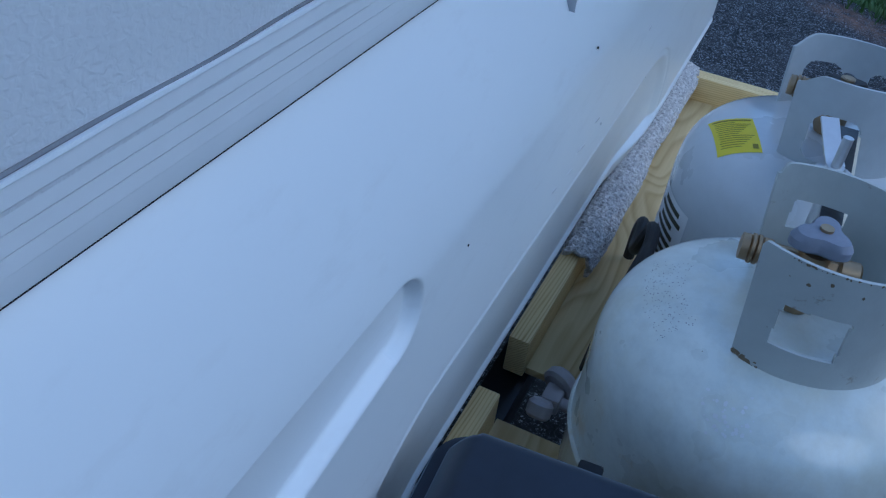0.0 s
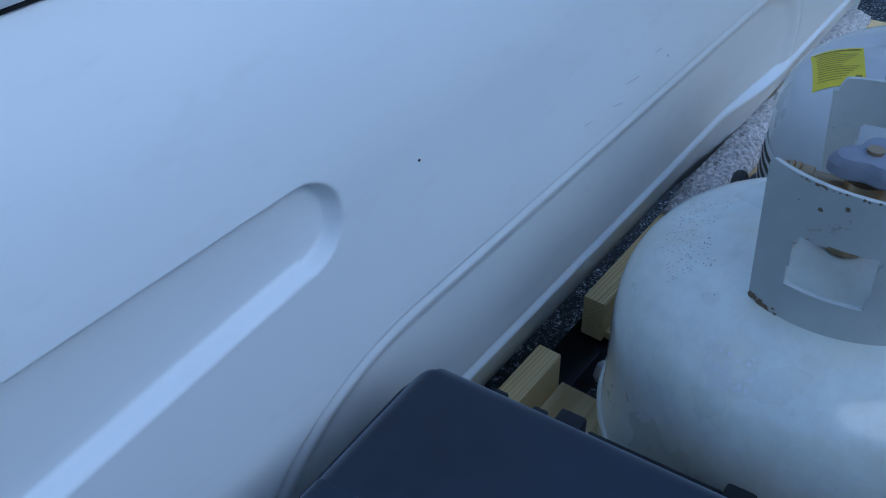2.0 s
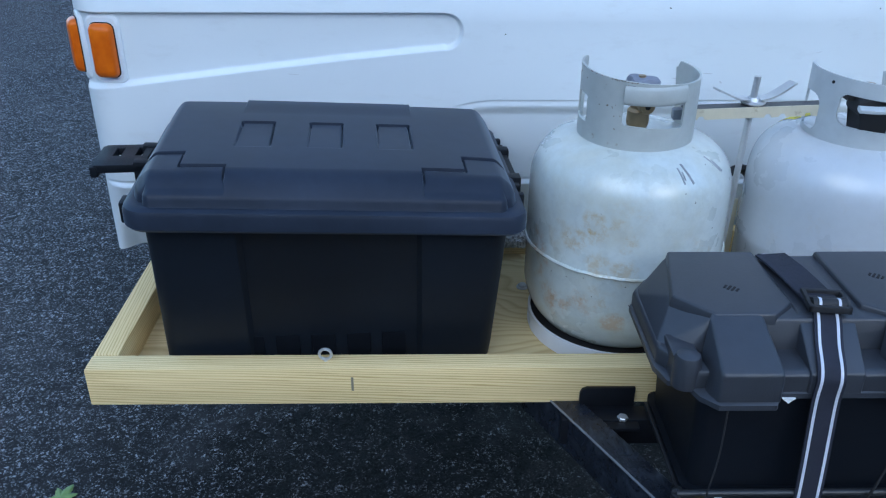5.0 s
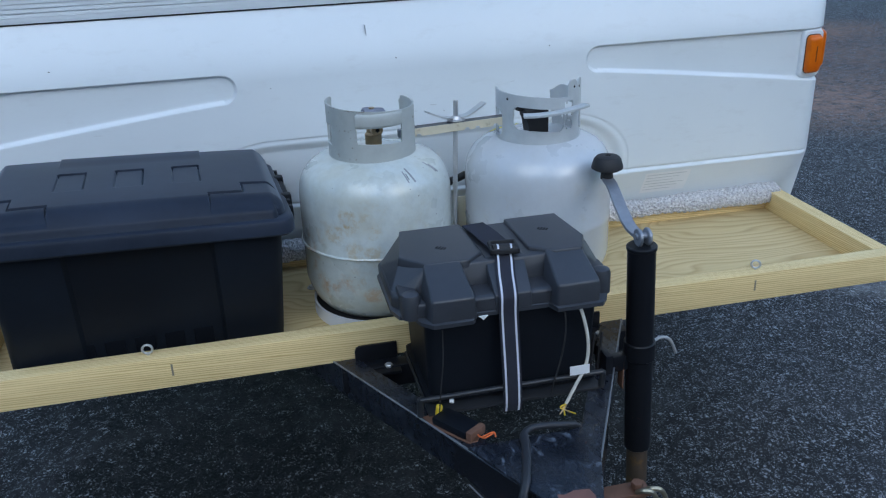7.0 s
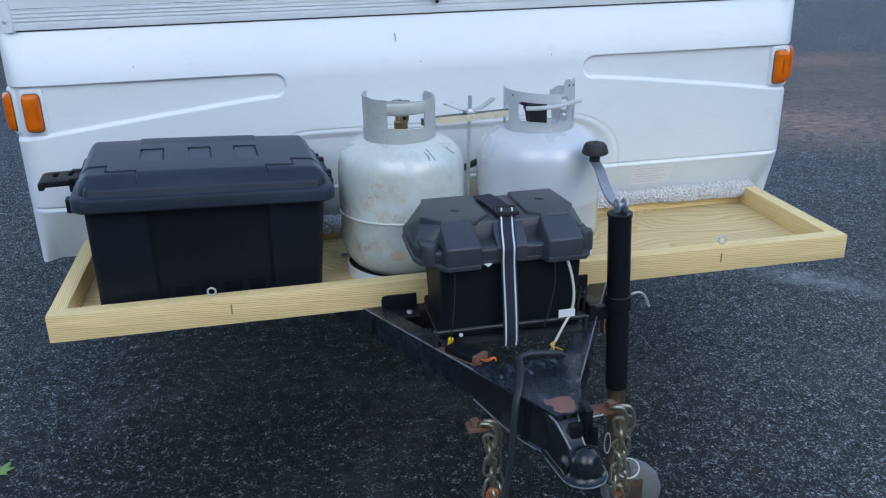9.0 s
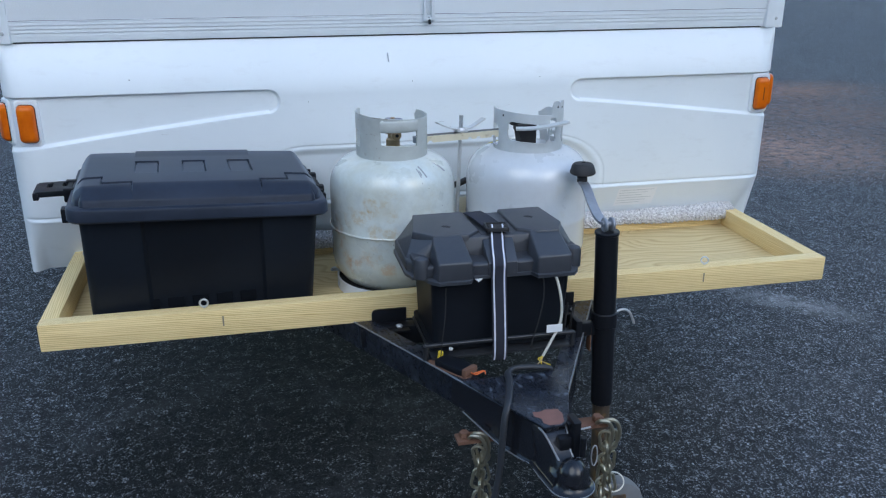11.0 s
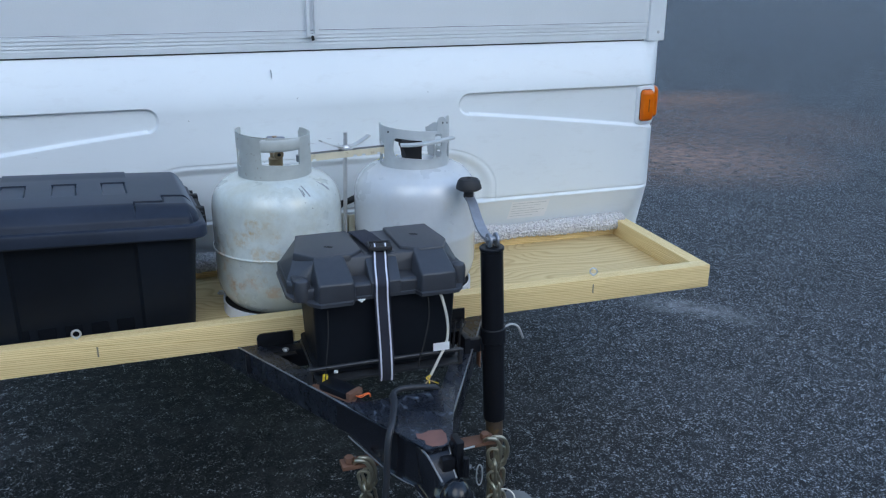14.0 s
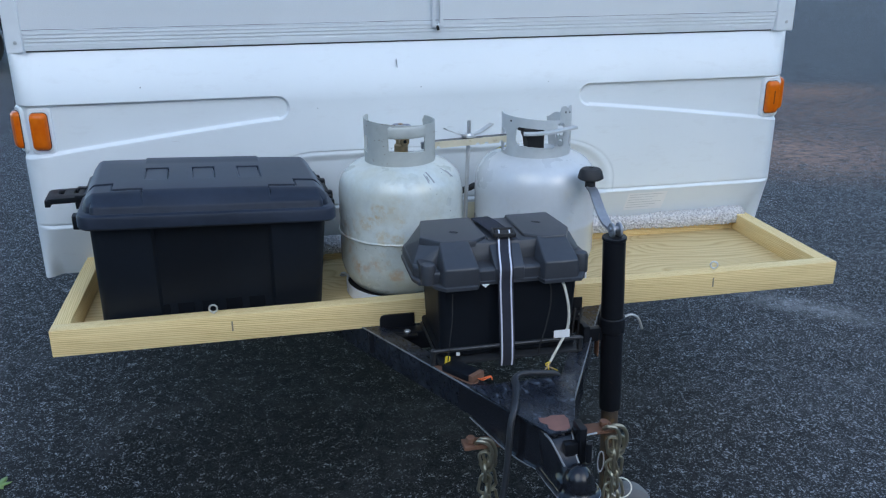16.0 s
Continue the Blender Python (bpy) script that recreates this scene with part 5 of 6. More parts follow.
def faceted(rows, bevel=0.004):
    """A chamfered block from stacked rectangles (x0, x1, y0, y1, z, cut), with cut corners."""
    rings = []
    for x0, x1, y0, y1, z, c in rows:
        rings.append([(x1, y1 - c, z), (x1 - c, y1, z), (x0 + c, y1, z), (x0, y1 - c, z), (x0, y0 + c, z), (x0 + c, y0, z), (x1 - c, y0, z), (x1, y0 + c, z)])
    bm = loft(rings)
    bmesh.ops.bevel(bm, geom=list(bm.edges), offset=bevel, segments=2, affect='EDGES', profile=0.6)
    return bm


# The lid: a low tray with the upper block set back on it, so that pockets stay between pods and strap ridge.
LID_PLAN = ((-0.186, -0.712), (-0.152, -0.766), (0.166, -0.766), (0.196, -0.722), (0.196, -0.570), (0.172, -0.545), (-0.165, -0.545), (-0.186, -0.575))
blid = part("box_lid", hull([(x, y, z) for x, y in LID_PLAN for z in (0.674, 0.693)] + [(0.985 * x, y + (0.002 if y < -0.6 else -0.002), 0.698) for x, y in LID_PLAN], 0.0025), M_BATT, bat, "dark grey faceted lid")
part("upper_block", hull([(x, y, 0.692) for x, y in ((-0.186, -0.705), (-0.158, -0.728), (0.172, -0.728), (0.195, -0.712), (0.195, -0.572), (0.171, -0.547), (-0.164, -0.547), (-0.185, -0.577))]
                         + [(-0.140, -0.556, 0.739), (-0.160, -0.664, 0.739), (-0.124, -0.716, 0.739), (0.148, -0.718, 0.739), (0.172, -0.680, 0.739), (0.162, -0.556, 0.739)], 0.0035), M_BATT, blid)
lip = []
for d, z in ((0.0, 0.6665), (0.003, 0.6655), (0.003, 0.6725), (0.0, 0.6745)):
    lip.append([(x + (d if x > 0 else -d), y - d, z) for x, y in ((-0.186, -0.715), (-0.176, -0.745), (-0.155, -0.752), (-0.146, -0.776), (-0.128, -0.794), (-0.062, -0.794), (-0.052, -0.772), (0.070, -0.772), (0.078, -0.794), (0.158, -0.794), (0.172, -0.776), (0.196, -0.722), (0.196, -0.570), (0.172, -0.548), (-0.165, -0.548), (-0.186, -0.575))])
part("lid_flange", loft(lip), M_BATT, blid, "thin wavy lower lip")
# Raised flat tops either side of the strap channel, with vent slots.
tops = (((-0.140, -0.556), (-0.026, -0.556), (-0.022, -0.690), (-0.050, -0.716), (-0.122, -0.716), (-0.163, -0.672)), ((0.060, -0.556), (0.160, -0.556), (0.172, -0.672), (0.150, -0.722), (0.100, -0.722), (0.062, -0.694)))
for top, cx, cy in zip(tops, (-0.085, 0.112), (-0.655, -0.625)):
    low = [(cx + (x - cx) * 1.04, -0.64 + (y + 0.64) * 1.04, 0.730) for x, y in top]
    pl = part("lid_plateau", hull([(x, y, 0.7455) for x, y in top] + low, 0.003), M_BATT, blid)
    for k, half in enumerate((0.0040, 0.0058, 0.0058, 0.0040)):
        part("vent_slot", turned(box(-0.0015, 0.0015, -half, half, 0.7446, 0.7461, 0.0), Matrix.Translation((cx - 0.006 + 0.0042 * k, cy + 0.004 - 0.0030 * k, 0)) @ Matrix.Rotation(radians(-38), 4, 'Z')), M_DARK, pl)
# Bulging front pods that slope straight up to the flat tops, and the bosses beside them.
for x0, x1 in ((-0.132, -0.060), (0.082, 0.156)):
    part("front_pod", hull([(x, -0.793, z) for x in (x0, x1) for z in (0.671, 0.712)] + [(x, -0.770, 0.671) for x in (x0 - 0.008, x1 + 0.008)] + [(x0 + 0.004, -0.712, 0.7455), (x1 - 0.006, -0.712, 0.7455), (x0 - 0.008, -0.735, 0.700), (x1 + 0.008, -0.735, 0.700)], 0.004), M_BATT, blid)
part("strap_ridge", hull([(-0.020, -0.706, 0.741), (0.048, -0.706, 0.741), (-0.022, -0.776, 0.700), (0.042, -0.776, 0.700), (-0.022, -0.776, 0.672), (0.042, -0.776, 0.672), (-0.022, -0.70, 0.672), (0.048, -0.70, 0.672), (-0.020, -0.560, 0.739), (0.048, -0.560, 0.739), (-0.022, -0.560, 0.70), (0.048, -0.560, 0.70)], 0.003), M_BATT, blid)
part("lid_skirt", hull([(x, y, z) for x in (-0.058, 0.080) for y, z in ((-0.773, 0.672), (-0.773, 0.696), (-0.766, 0.7005), (-0.720, 0.7015), (-0.70, 0.672))], 0.003), M_BATT, blid)
for s in (-1, 1):
    x = -0.160 if s < 0 else 0.174
    bm = lathe([(0.0165, 0.671), (0.0165, 0.706), (0.014, 0.713), (0.008, 0.716), (0.001, 0.717)], 20, (x + s * 0.0, -0.752, 0))
    part("corner_boss", joined(bm, hull([(x + dx, y, z) for dx in (-0.0155, 0.0155) for y in (-0.75, -0.70) for z in (0.671, 0.708)], 0.003)), M_BATT, blid)
part("lid_tab", prism([(-0.051, 0.6675), (-0.035, 0.6675), (-0.043, 0.6605)], 1, -0.778, -0.774), M_PAPER, blid, "white warning triangle edge")
# Striped hold-down strap with its ladder buckle.
strap_line = smooth_path([(0.000, -0.546, 0.505), (0.000, -0.543, 0.66), (0.000, -0.550, 0.730), (0.003, -0.580, 0.7425), (0.013, -0.690, 0.7430), (0.013, -0.712, 0.7420), (0.006, -0.745, 0.7215), (0.0, -0.779, 0.7000), (0.000, -0.780, 0.660), (0.003, -0.786, 0.560), (0.004, -0.788, 0.500), (0.004, -0.784, 0.478)], 6)
strap = part("strap", sweep(strap_line, [(-0.0165, -0.0012), (0.0165, -0.0012), (0.0165, 0.0012), (-0.0165, 0.0012)], (0, 0.3, 1)), M_STRAP, bat, "black webbing strap with two white stripes")
for s in (-0.0112, 0.0112):
    part("stripe", sweep(strap_line, [(s - 0.0017, -0.0016), (s + 0.0017, -0.0016), (s + 0.0017, 0.0016), (s - 0.0017, 0.0016)], (0, 0.3, 1)), M_STRIPE, strap)
part("strap_tail", sweep(smooth_path([(-0.004, -0.566, 0.7455), (0.003, -0.620, 0.7500), (0.013, -0.690, 0.7490)], 6), [(-0.021, -0.0013), (0.021, -0.0013), (0.021, 0.0013), (-0.021, 0.0013)]), M_STRAP, strap)
bkm = Matrix.Translation((0.0165, -0.696, 0.7485)) @ Matrix.Rotation(radians(-8), 4, 'Z')
bk = part("buckle", turned(joined(*[box(-0.025, 0.025, d, d + 0.005, -0.002, 0.007, 0.0018) for d in (-0.022, 0.000, 0.018)], box(-0.025, -0.020, -0.022, 0.023, -0.002, 0.007, 0.0018), box(0.020, 0.025, -0.022, 0.023, -0.002, 0.007, 0.0018),
                                  rod((-0.019, -0.010, 0.004), (0.019, -0.010, 0.004), 0.0075, 14)), bkm), M_RUBBER, strap, "black plastic ladder buckle")
for x in (-0.0112, 0.0112):
    part("stripe", turned(rod((x - 0.0016, -0.010, 0.004), (x + 0.0016, -0.010, 0.004), 0.0080, 14), bkm), M_STRIPE, bk)

# ---- trailer tongue ----
tongue = thing("trailer_tongue", (0.02, -0.6, GROUND), "black painted steel A-frame trailer tongue with rust", "trailer tongue")
TZ = 0.490


def rail(side):
    """A channel that runs from under the body to the coupler."""
    a, b = Vector((0.016 + side * 0.010, -1.092, 0)), Vector((0.016 + side * 0.62, 0.06, 0))
    d = (b - a).normalized()
    inn = Vector((-d.y, d.x, 0)) * (-side)
    inn = inn if inn.x * side < 0 else -inn
    w, h, t = 0.040, 0.064, 0.006
    sec = [(0, 0), (w, 0), (w, -t), (t, -t), (t, -h + t), (w, -h + t), (w, -h), (0, -h)]
    rings = [[tuple(p + inn * u + Vector((0, 0, TZ + v))) for u, v in sec] for p in (a, b)]
    bm = loft(rings)
    bmesh.ops.bevel(bm, geom=[e for e in bm.edges if e.is_manifold], offset=0.0015, segments=1, affect='EDGES')
    return bm


part("rail", rail(-1), M_RAIL, tongue)
part("rail", rail(1), M_RAIL, tongue)
for sd in (-1, 1):
    part("worn_edge", tube([(0.016 + sd * (0.010 + 0.61 * q) , -1.092 + 1.152 * q, TZ - 0.0004) for q in np.linspace(0.02, 0.62, 20)], 0.0018, 6), M_LIP, tongue, "bare worn edge of the rail")
part("cross_member", box(-0.50, 0.53, -0.100, -0.050, TZ - 0.064, TZ - 0.010, 0.003), M_STEEL, tongue)
part("cross_member", box(-0.27, 0.31, -0.590, -0.556, TZ - 0.050, TZ - 0.005, 0.003), M_STEEL, tongue)
part("gusset_plate", prism([(-0.104, -0.890), (0.076, -0.888), (0.124, -0.884), (0.056, -1.064), (0.040, -1.090), (-0.002, -1.094)], 2, TZ + 0.001, TZ + 0.006, 0.0015), M_PLATE, tongue, "scuffed black top plate with pale scratches")
part("primer_patch", prism([(-0.006, -1.036), (0.004, -1.040), (0.020, -1.034), (0.044, -1.037), (0.047, -1.054), (0.041, -1.082), (0.030, -1.089), (0.010, -1.088), (0.001, -1.078), (0.003, -1.064), (-0.008, -1.052)], 2, TZ + 0.0062, TZ + 0.0066), M_PRIMER, tongue, "patch of bare red primer")
part("battery_tray", joined(rod((-0.158, -0.782, 0.526), (0.172, -0.782, 0.526), 0.0048, 12), box(-0.144, 0.170, -0.782, -0.560, 0.490, 0.496, 0.0015),
                            rod((-0.158, -0.782, 0.526), (-0.158, -0.779, 0.494), 0.0060, 12), rod((0.172, -0.782, 0.526), (0.172, -0.779, 0.494), 0.0060, 12),
                            rod((-0.158, -0.782, 0.526), (-0.152, -0.770, 0.520), 0.0060, 12)), M_TRAY, tongue, "black steel battery tray with a rolled lip")
for x0, x1 in ((-0.240, -0.158), (0.190, 0.262)):
    br = part("mount_bracket", joined(prism([(x0, 0.478), (x1, 0.478), (x1, 0.518), (x0 + 0.010, 0.518), (x0 + 0.003, 0.515), (x0, 0.508)], 1, -0.557, -0.5515, 0.001), box(x0 - 0.006, x1, -0.606, -0.552, 0.4765, 0.4825, 0.0015)), M_STEEL, tongue, "black angle bracket")
    part("bolt", bolt_head(x0 + 0.060, -0.585, 0.4825, 0.008, 'z', 0.006), M_ZINC, br)
# Coupler: cheeks that wrap the rails, a falling neck and the ball socket.
NECK = ((-1.062, 0.0160, 0.0265, 0.4897, 0.0270), (-1.078, 0.0175, 0.0245, 0.4892, 0.0268), (-1.088, 0.0190, 0.0232, 0.4880, 0.0270), (-1.096, 0.0208, 0.0212, 0.4830, 0.0278),
        (-1.106, 0.0232, 0.0182, 0.4715, 0.0292), (-1.116, 0.0262, 0.0155, 0.4590, 0.0308), (-1.128, 0.0300, 0.0140, 0.4470, 0.0328), (-1.150, 0.0340, 0.0120, 0.4380, 0.0340))
rings = []
for y, cx, wt, zt, wb in NECK:
    half = [(wb + 0.0075, 0.4025), (wb + 0.0080, 0.4045), (wb + 0.0030, 0.4080), (wb + 0.0005, 0.4140), (wb * 0.93 + wt * 0.07, 0.4260), (wt + 0.0030, zt - 0.0045), (wt + 0.0010, zt - 0.0008), (wt - 0.002, zt), (wt - 0.006, zt - 0.0018)]
    rings.append([(cx - a, y, z) for a, z in half] + [(cx + a, y, z) for a, z in reversed(half)])
cp = part("coupler", loft(rings), M_GLOSS, tongue, "black steel ball coupler with worn edges", 40)


def rail_out(y):
    return 0.010 + 0.61 * (y + 1.092) / 1.152


for s in (-1, 1):
    cheek = []
    for q in np.linspace(0, 1, 18):
        y = -0.860 - 0.206 * q
        x = 0.016 + s * rail_out(y)
        drop = 0.054 + 0.0335 * sstep(0.0, 0.8, q)
        out = s * (0.0010 + 0.0065 * sstep(0.15, 0.9, q))
        cheek.append([(x + s * 0.0004, y, TZ - 0.001), (x + s * 0.0025, y, TZ - 0.003), (x + s * 0.0030, y, TZ - drop + 0.009), (x + s * 0.0035 + out * 0.4, y, TZ - drop + 0.004), (x + s * 0.0035 + out, y, TZ - drop), (x + s * 0.0020 + out, y, TZ - drop - 0.002), (x + s * 0.0004, y, TZ - drop + 0.004)])
    part("coupler_cheek", loft(cheek), M_GLOSS, cp, "black side cheek with a flared edge")
bm = bmesh.new()
bmesh.ops.create_uvsphere(bm, u_segments=36, v_segments=22, radius=0.0305)
for v in bm.verts:
    v.co.z *= 1.36 if v.co.z > 0 else 0.4
part("ball_socket", turned(bm, Matrix.Translation((0.0355, -1.147, 0.417))), M_GLOSS, cp, "rounded glossy black ball socket")
lipr = []
for z, d in ((0.4025, -0.001), (0.4020, 0.0), (0.4045, 0.0006), (0.4065, -0.0040), (0.4120, -0.0095), (0.4220, -0.0120)):
    lipr.append([(0.0345 + (0.0415 + d) * math.cos(q), -1.147 + (0.0400 + d) * math.sin(q), z) for q in np.linspace(0, 2 * math.pi, 49)[:-1]])
part("socket_lip", loft(lipr), M_GLOSS, cp, "flared black lip")
# The flange's rubbed rim: along both cheeks and round the socket.
rim = [(0.016 - rail_out(y) - 0.0105, y, TZ - 0.0545 - 0.0335 * sstep(0.0, 0.8, (-0.860 - y) / 0.206)) for y in (-0.900, -0.950, -1.000, -1.040)]
rim += [(-0.0170, -1.066, 0.4030), (-0.0150, -1.090, 0.4030), (-0.0115, -1.120, 0.4030)]
rim += [(0.0345 + 0.0420 * math.cos(q), -1.147 + 0.0405 * math.sin(q), 0.4030) for q in np.linspace(math.pi, 2 * math.pi, 13)]
rim += [(0.0740, -1.120, 0.4030), (0.0570, -1.090, 0.4030), (0.0500, -1.062, 0.4030)]
part("worn_edge", tube(smooth_path(rim, 4), 0.0014, 8), M_LIP, cp, "bare worn rim of the flange")
for sx in (-1, 1):
    part("worn_edge", tube(smooth_path([(cx + sx * wt, y, zt - 0.0016) for y, cx, wt, zt, wb in NECK[1:7]], 5), 0.0021, 8), M_LIP, cp, "bare worn edge of the neck")
part("coupler_latch", joined(box(0.046, 0.060, -1.118, -1.080, 0.440, 0.512, 0.003), box(0.040, 0.066, -1.104, -1.090, 0.496, 0.504, 0.002), box(0.020, 0.046, -1.116, -1.098, 0.452, 0.482, 0.004)), M_STEEL, cp, "black latch lever")
part("latch_spring", rod((0.060, -1.130, 0.450), (0.060, -1.130, 0.490), 0.006, 12, 0.001), M_STEEL, cp)
part("latch_stud", rod((0.062, -1.088, 0.440), (0.084, -1.090, 0.440), 0.005, 10), M_LIP, cp)
part("latch_pin", rod((0.062, -1.090, 0.480), (0.090, -1.092, 0.484), 0.0018, 8), M_ZINC, cp, "zinc safety pin")
part("pin_ring", tube([(0.098 + 0.006 * math.cos(a), -1.098, 0.425 + 0.022 * math.sin(a)) for a in np.linspace(0, 6.283, 20)[:-1]], 0.0014, 6, True, (0, 1, 0)), M_ZINC, cp)
part("chain_bar", box(-0.132, 0.186, -0.965, -0.932, 0.394, 0.4025, 0.002), M_RUST, tongue, "rusty flat bar carrying the safety chains")
for x in (-0.116, 0.166):
    part("bolt", bolt_head(x, -0.950, 0.404, 0.010, 'z', 0.012), M_RUST, tongue, "rusty bolt head")
# Little brake-away junction box with its wires, on the rail.
jb = thing("junction_box", (-0.10, -0.81, TZ), "small black wiring box with rust and coloured wires", "wiring box")
bxm = Matrix.Translation((-0.104, -0.824, TZ + 0.0085)) @ Matrix.Rotation(radians(-55), 4, 'Z')
part("case", turned(box(-0.040, 0.034, -0.021, 0.019, -0.0085, 0.0065, 0.004), bxm), M_BLACK, jb)
part("rusty_end", turned(box(0.034, 0.046, -0.020, 0.018, -0.0085, 0.0085, 0.003), bxm), M_RUST, jb, "rusty end plate")
for k in range(2):
    part("wire", tube(smooth_path([(-0.080, -0.860, TZ + 0.006), (-0.074 - 0.004 * k, -0.878, TZ + 0.010 + 0.003 * k), (-0.062 + 0.006 * k, -0.878 + 0.006 * k, TZ + 0.014), (-0.054, -0.868 - 0.012 * k, TZ + 0.0095)], 6), 0.0013, 6), M_ORANGE, jb)
part("rust_stain", turned(prism([(-0.066, -0.016), (-0.044, -0.022), (-0.020, -0.026), (0.010, -0.025), (0.044, -0.024), (0.052, -0.010), (0.040, 0.012), (-0.052, 0.014)], 2, -0.0083, -0.0078), bxm), M_RUST, tongue, "rust stain on the rail")
lead = thing("sense_lead", (-0.127, -0.78, TZ), "thin black lead with a yellow butt connector", "wire")
part("wire", tube(smooth_path([(-0.115, -0.784, 0.655), (-0.118, -0.792, 0.60), (-0.124, -0.795, 0.55), (-0.127, -0.790, 0.505), (-0.127, -0.783, 0.500)], 6), 0.0011, 6), M_RUBBER, lead)
part("connector", rod((-0.128, -0.783, TZ + 0.0005), (-0.126, -0.785, TZ + 0.022), 0.0058, 12, 0.001), M_YELLOW, lead, "yellow connector sleeve")
part("terminal", rod((-0.106, -0.775, TZ + 0.0215), (-0.098, -0.777, TZ + 0.0215), 0.004, 10, 0.001), M_PAPER, lead, "white terminal cap")
ww = thing("battery_cable", (0.13, -0.79, 0.5), "white two-core battery cable with a paper tag", "cable")
part("cable", tube(smooth_path([(0.120, -0.776, 0.675), (0.128, -0.788, 0.650), (0.137, -0.790, 0.610), (0.140, -0.789, 0.575), (0.135, -0.789, 0.545), (0.116, -0.792, 0.510), (0.100, -0.794, 0.480)], 8), 0.0030, 10), M_WHITE_WIRE, ww)
part("tag", box(0.106, 0.142, -0.7935, -0.7925, 0.535, 0.553, 0.0), M_PAPER, ww, "white paper tag")
for k in range(4):
    part("frayed_end", tube(smooth_path([(0.100, -0.794, 0.480), (0.098 - 0.003 * k, -0.796, 0.474), (0.086 + 0.010 * k, -0.800, 0.464 - 0.004 * (k % 2))], 4), 0.0014, 6), M_YELLOW if k % 2 else M_BRASS, ww)
bl = thing("ground_lead", (0.09, -0.785, 0.5), "thin black battery lead hanging beside the strap", "wire")
part("wire", tube(smooth_path([(0.092, -0.772, 0.672), (0.098, -0.784, 0.652), (0.098, -0.787, 0.610), (0.088, -0.789, 0.560), (0.078, -0.790, 0.525), (0.074, -0.786, 0.499)], 6), 0.0016, 6), M_RUBBER, bl)
hc = thing("lighting_cable", (-0.03, -1.0, TZ), "dark grey trailer lighting cable draped over the tongue", "cable")
part("cable", sweep(smooth_path([(0.092, -0.868, TZ - 0.035), (0.084, -0.880, TZ + 0.004), (0.060, -0.884, TZ + 0.014), (0.012, -0.880, TZ + 0.016), (-0.010, -0.892, TZ + 0.014), (-0.016, -0.920, TZ + 0.0135), (-0.030, -0.965, TZ + 0.0135), (-0.044, -1.004, TZ + 0.011), (-0.054, -1.018, TZ - 0.010), (-0.058, -1.020, 0.430), (-0.064, -1.018, 0.340), (-0.078, -1.015, 0.260), (-0.096, -1.01, 0.160), (-0.100, -1.01, 0.05), (-0.060, -1.01, GROUND + 0.012), (0.02, -1.00, GROUND + 0.009), (0.09, -0.98, GROUND + 0.009)], 8), [(0.0085 * math.cos(q), 0.0060 * math.sin(q)) for q in np.linspace(0, 2 * math.pi, 13)[:-1]]), M_CABLE, hc)


# ---- safety chains ----
def chain(x, y, links, seed, swing):
    rng_ = random.Random(seed)
    c = thing("safety_chain", (x, y, 0.395), "zinc safety chain hanging from the tongue bar", "chain", "safety chains")
    p = Vector((x, y, 0.380))
    part("shackle", tube(smooth_path([(x - 0.016, y + 0.010, 0.405), (x - 0.012, y - 0.002, 0.416), (x + 0.004, y - 0.006, 0.412), (x + 0.014, y - 0.006, 0.390), (x + 0.012, y - 0.004, 0.364), (x, y, 0.354), (x - 0.008, y + 0.004, 0.362)], 6), 0.0042, 8), M_CHAIN, c, "bent rod shackle")
    L, W, r = 0.040, 0.0108, 0.0034
    for k in range(links):
        drop = 0.026
        tilt = rng_.uniform(-22, 22)
        pts = []
        for i in range(20):
            a = 2 * math.pi * i / 20
            pts.append((W * math.cos(a), 0, -0.5 * drop + (L / 2 - W + 0.003) * (1 if math.sin(a) > 0 else -1) + W * math.sin(a)))
        m = Matrix.Translation(p) @ Matrix.Rotation(radians((90 if k % 2 else 0) + rng_.uniform(-25, 25)), 4, 'Z') @ Matrix.Rotation(radians(tilt), 4, 'Y')
        part("link", turned(tube(pts, r, 8, True, (0, 1, 0)), m), M_CHAIN, c)
        p = p + Vector((rng_.uniform(-0.004, 0.004) + swing[0], rng_.uniform(-0.004, 0.004) + swing[1], -drop))
    return c


chain(-0.092, -0.968, 7, 4, (0.0005, 0.0))
chain(-0.083, -0.960, 6, 14, (0.0015, 0.001))
chain(0.176, -0.972, 9, 7, (0.0005, 0.0))
chain(0.192, -0.970, 7, 9, (0.0005, 0.001))
for x, z in ((-0.086, 0.236), (0.180, 0.196)):
    hk = thing("chain_hook", (x, -0.97, z), "rusty orange grab hook on the chain's end", "hook", "chain hooks")
    part("hook_body", sweep(smooth_path([(x, -0.970, z + 0.012), (x + 0.002, -0.972, z - 0.030), (x + 0.016, -0.972, z - 0.052), (x + 0.030, -0.972, z - 0.040), (x + 0.030, -0.972, z - 0.018)], 6), [(-0.006, -0.004), (0.006, -0.004), (0.006, 0.004), (-0.006, 0.004)], (0, 1, 0)), M_HOOK, hk)
    part("hook_eye", tube([(x + 0.010 * math.cos(q), -0.970, z + 0.014 + 0.010 * math.sin(q)) for q in np.linspace(0, 6.283, 20)[:-1]], 0.0035, 8, True, (0, 1, 0)), M_HOOK, hk)
part("wire_loop", tube([(0.206 + 0.024 * math.cos(q), -0.965 + 0.012 * math.sin(q), 0.258 + 0.016 * math.sin(q)) for q in np.linspace(0, 6.283, 28)[:-1]], 0.0016, 6, True), M_WHITE_WIRE, tongue, "pale wire loop")

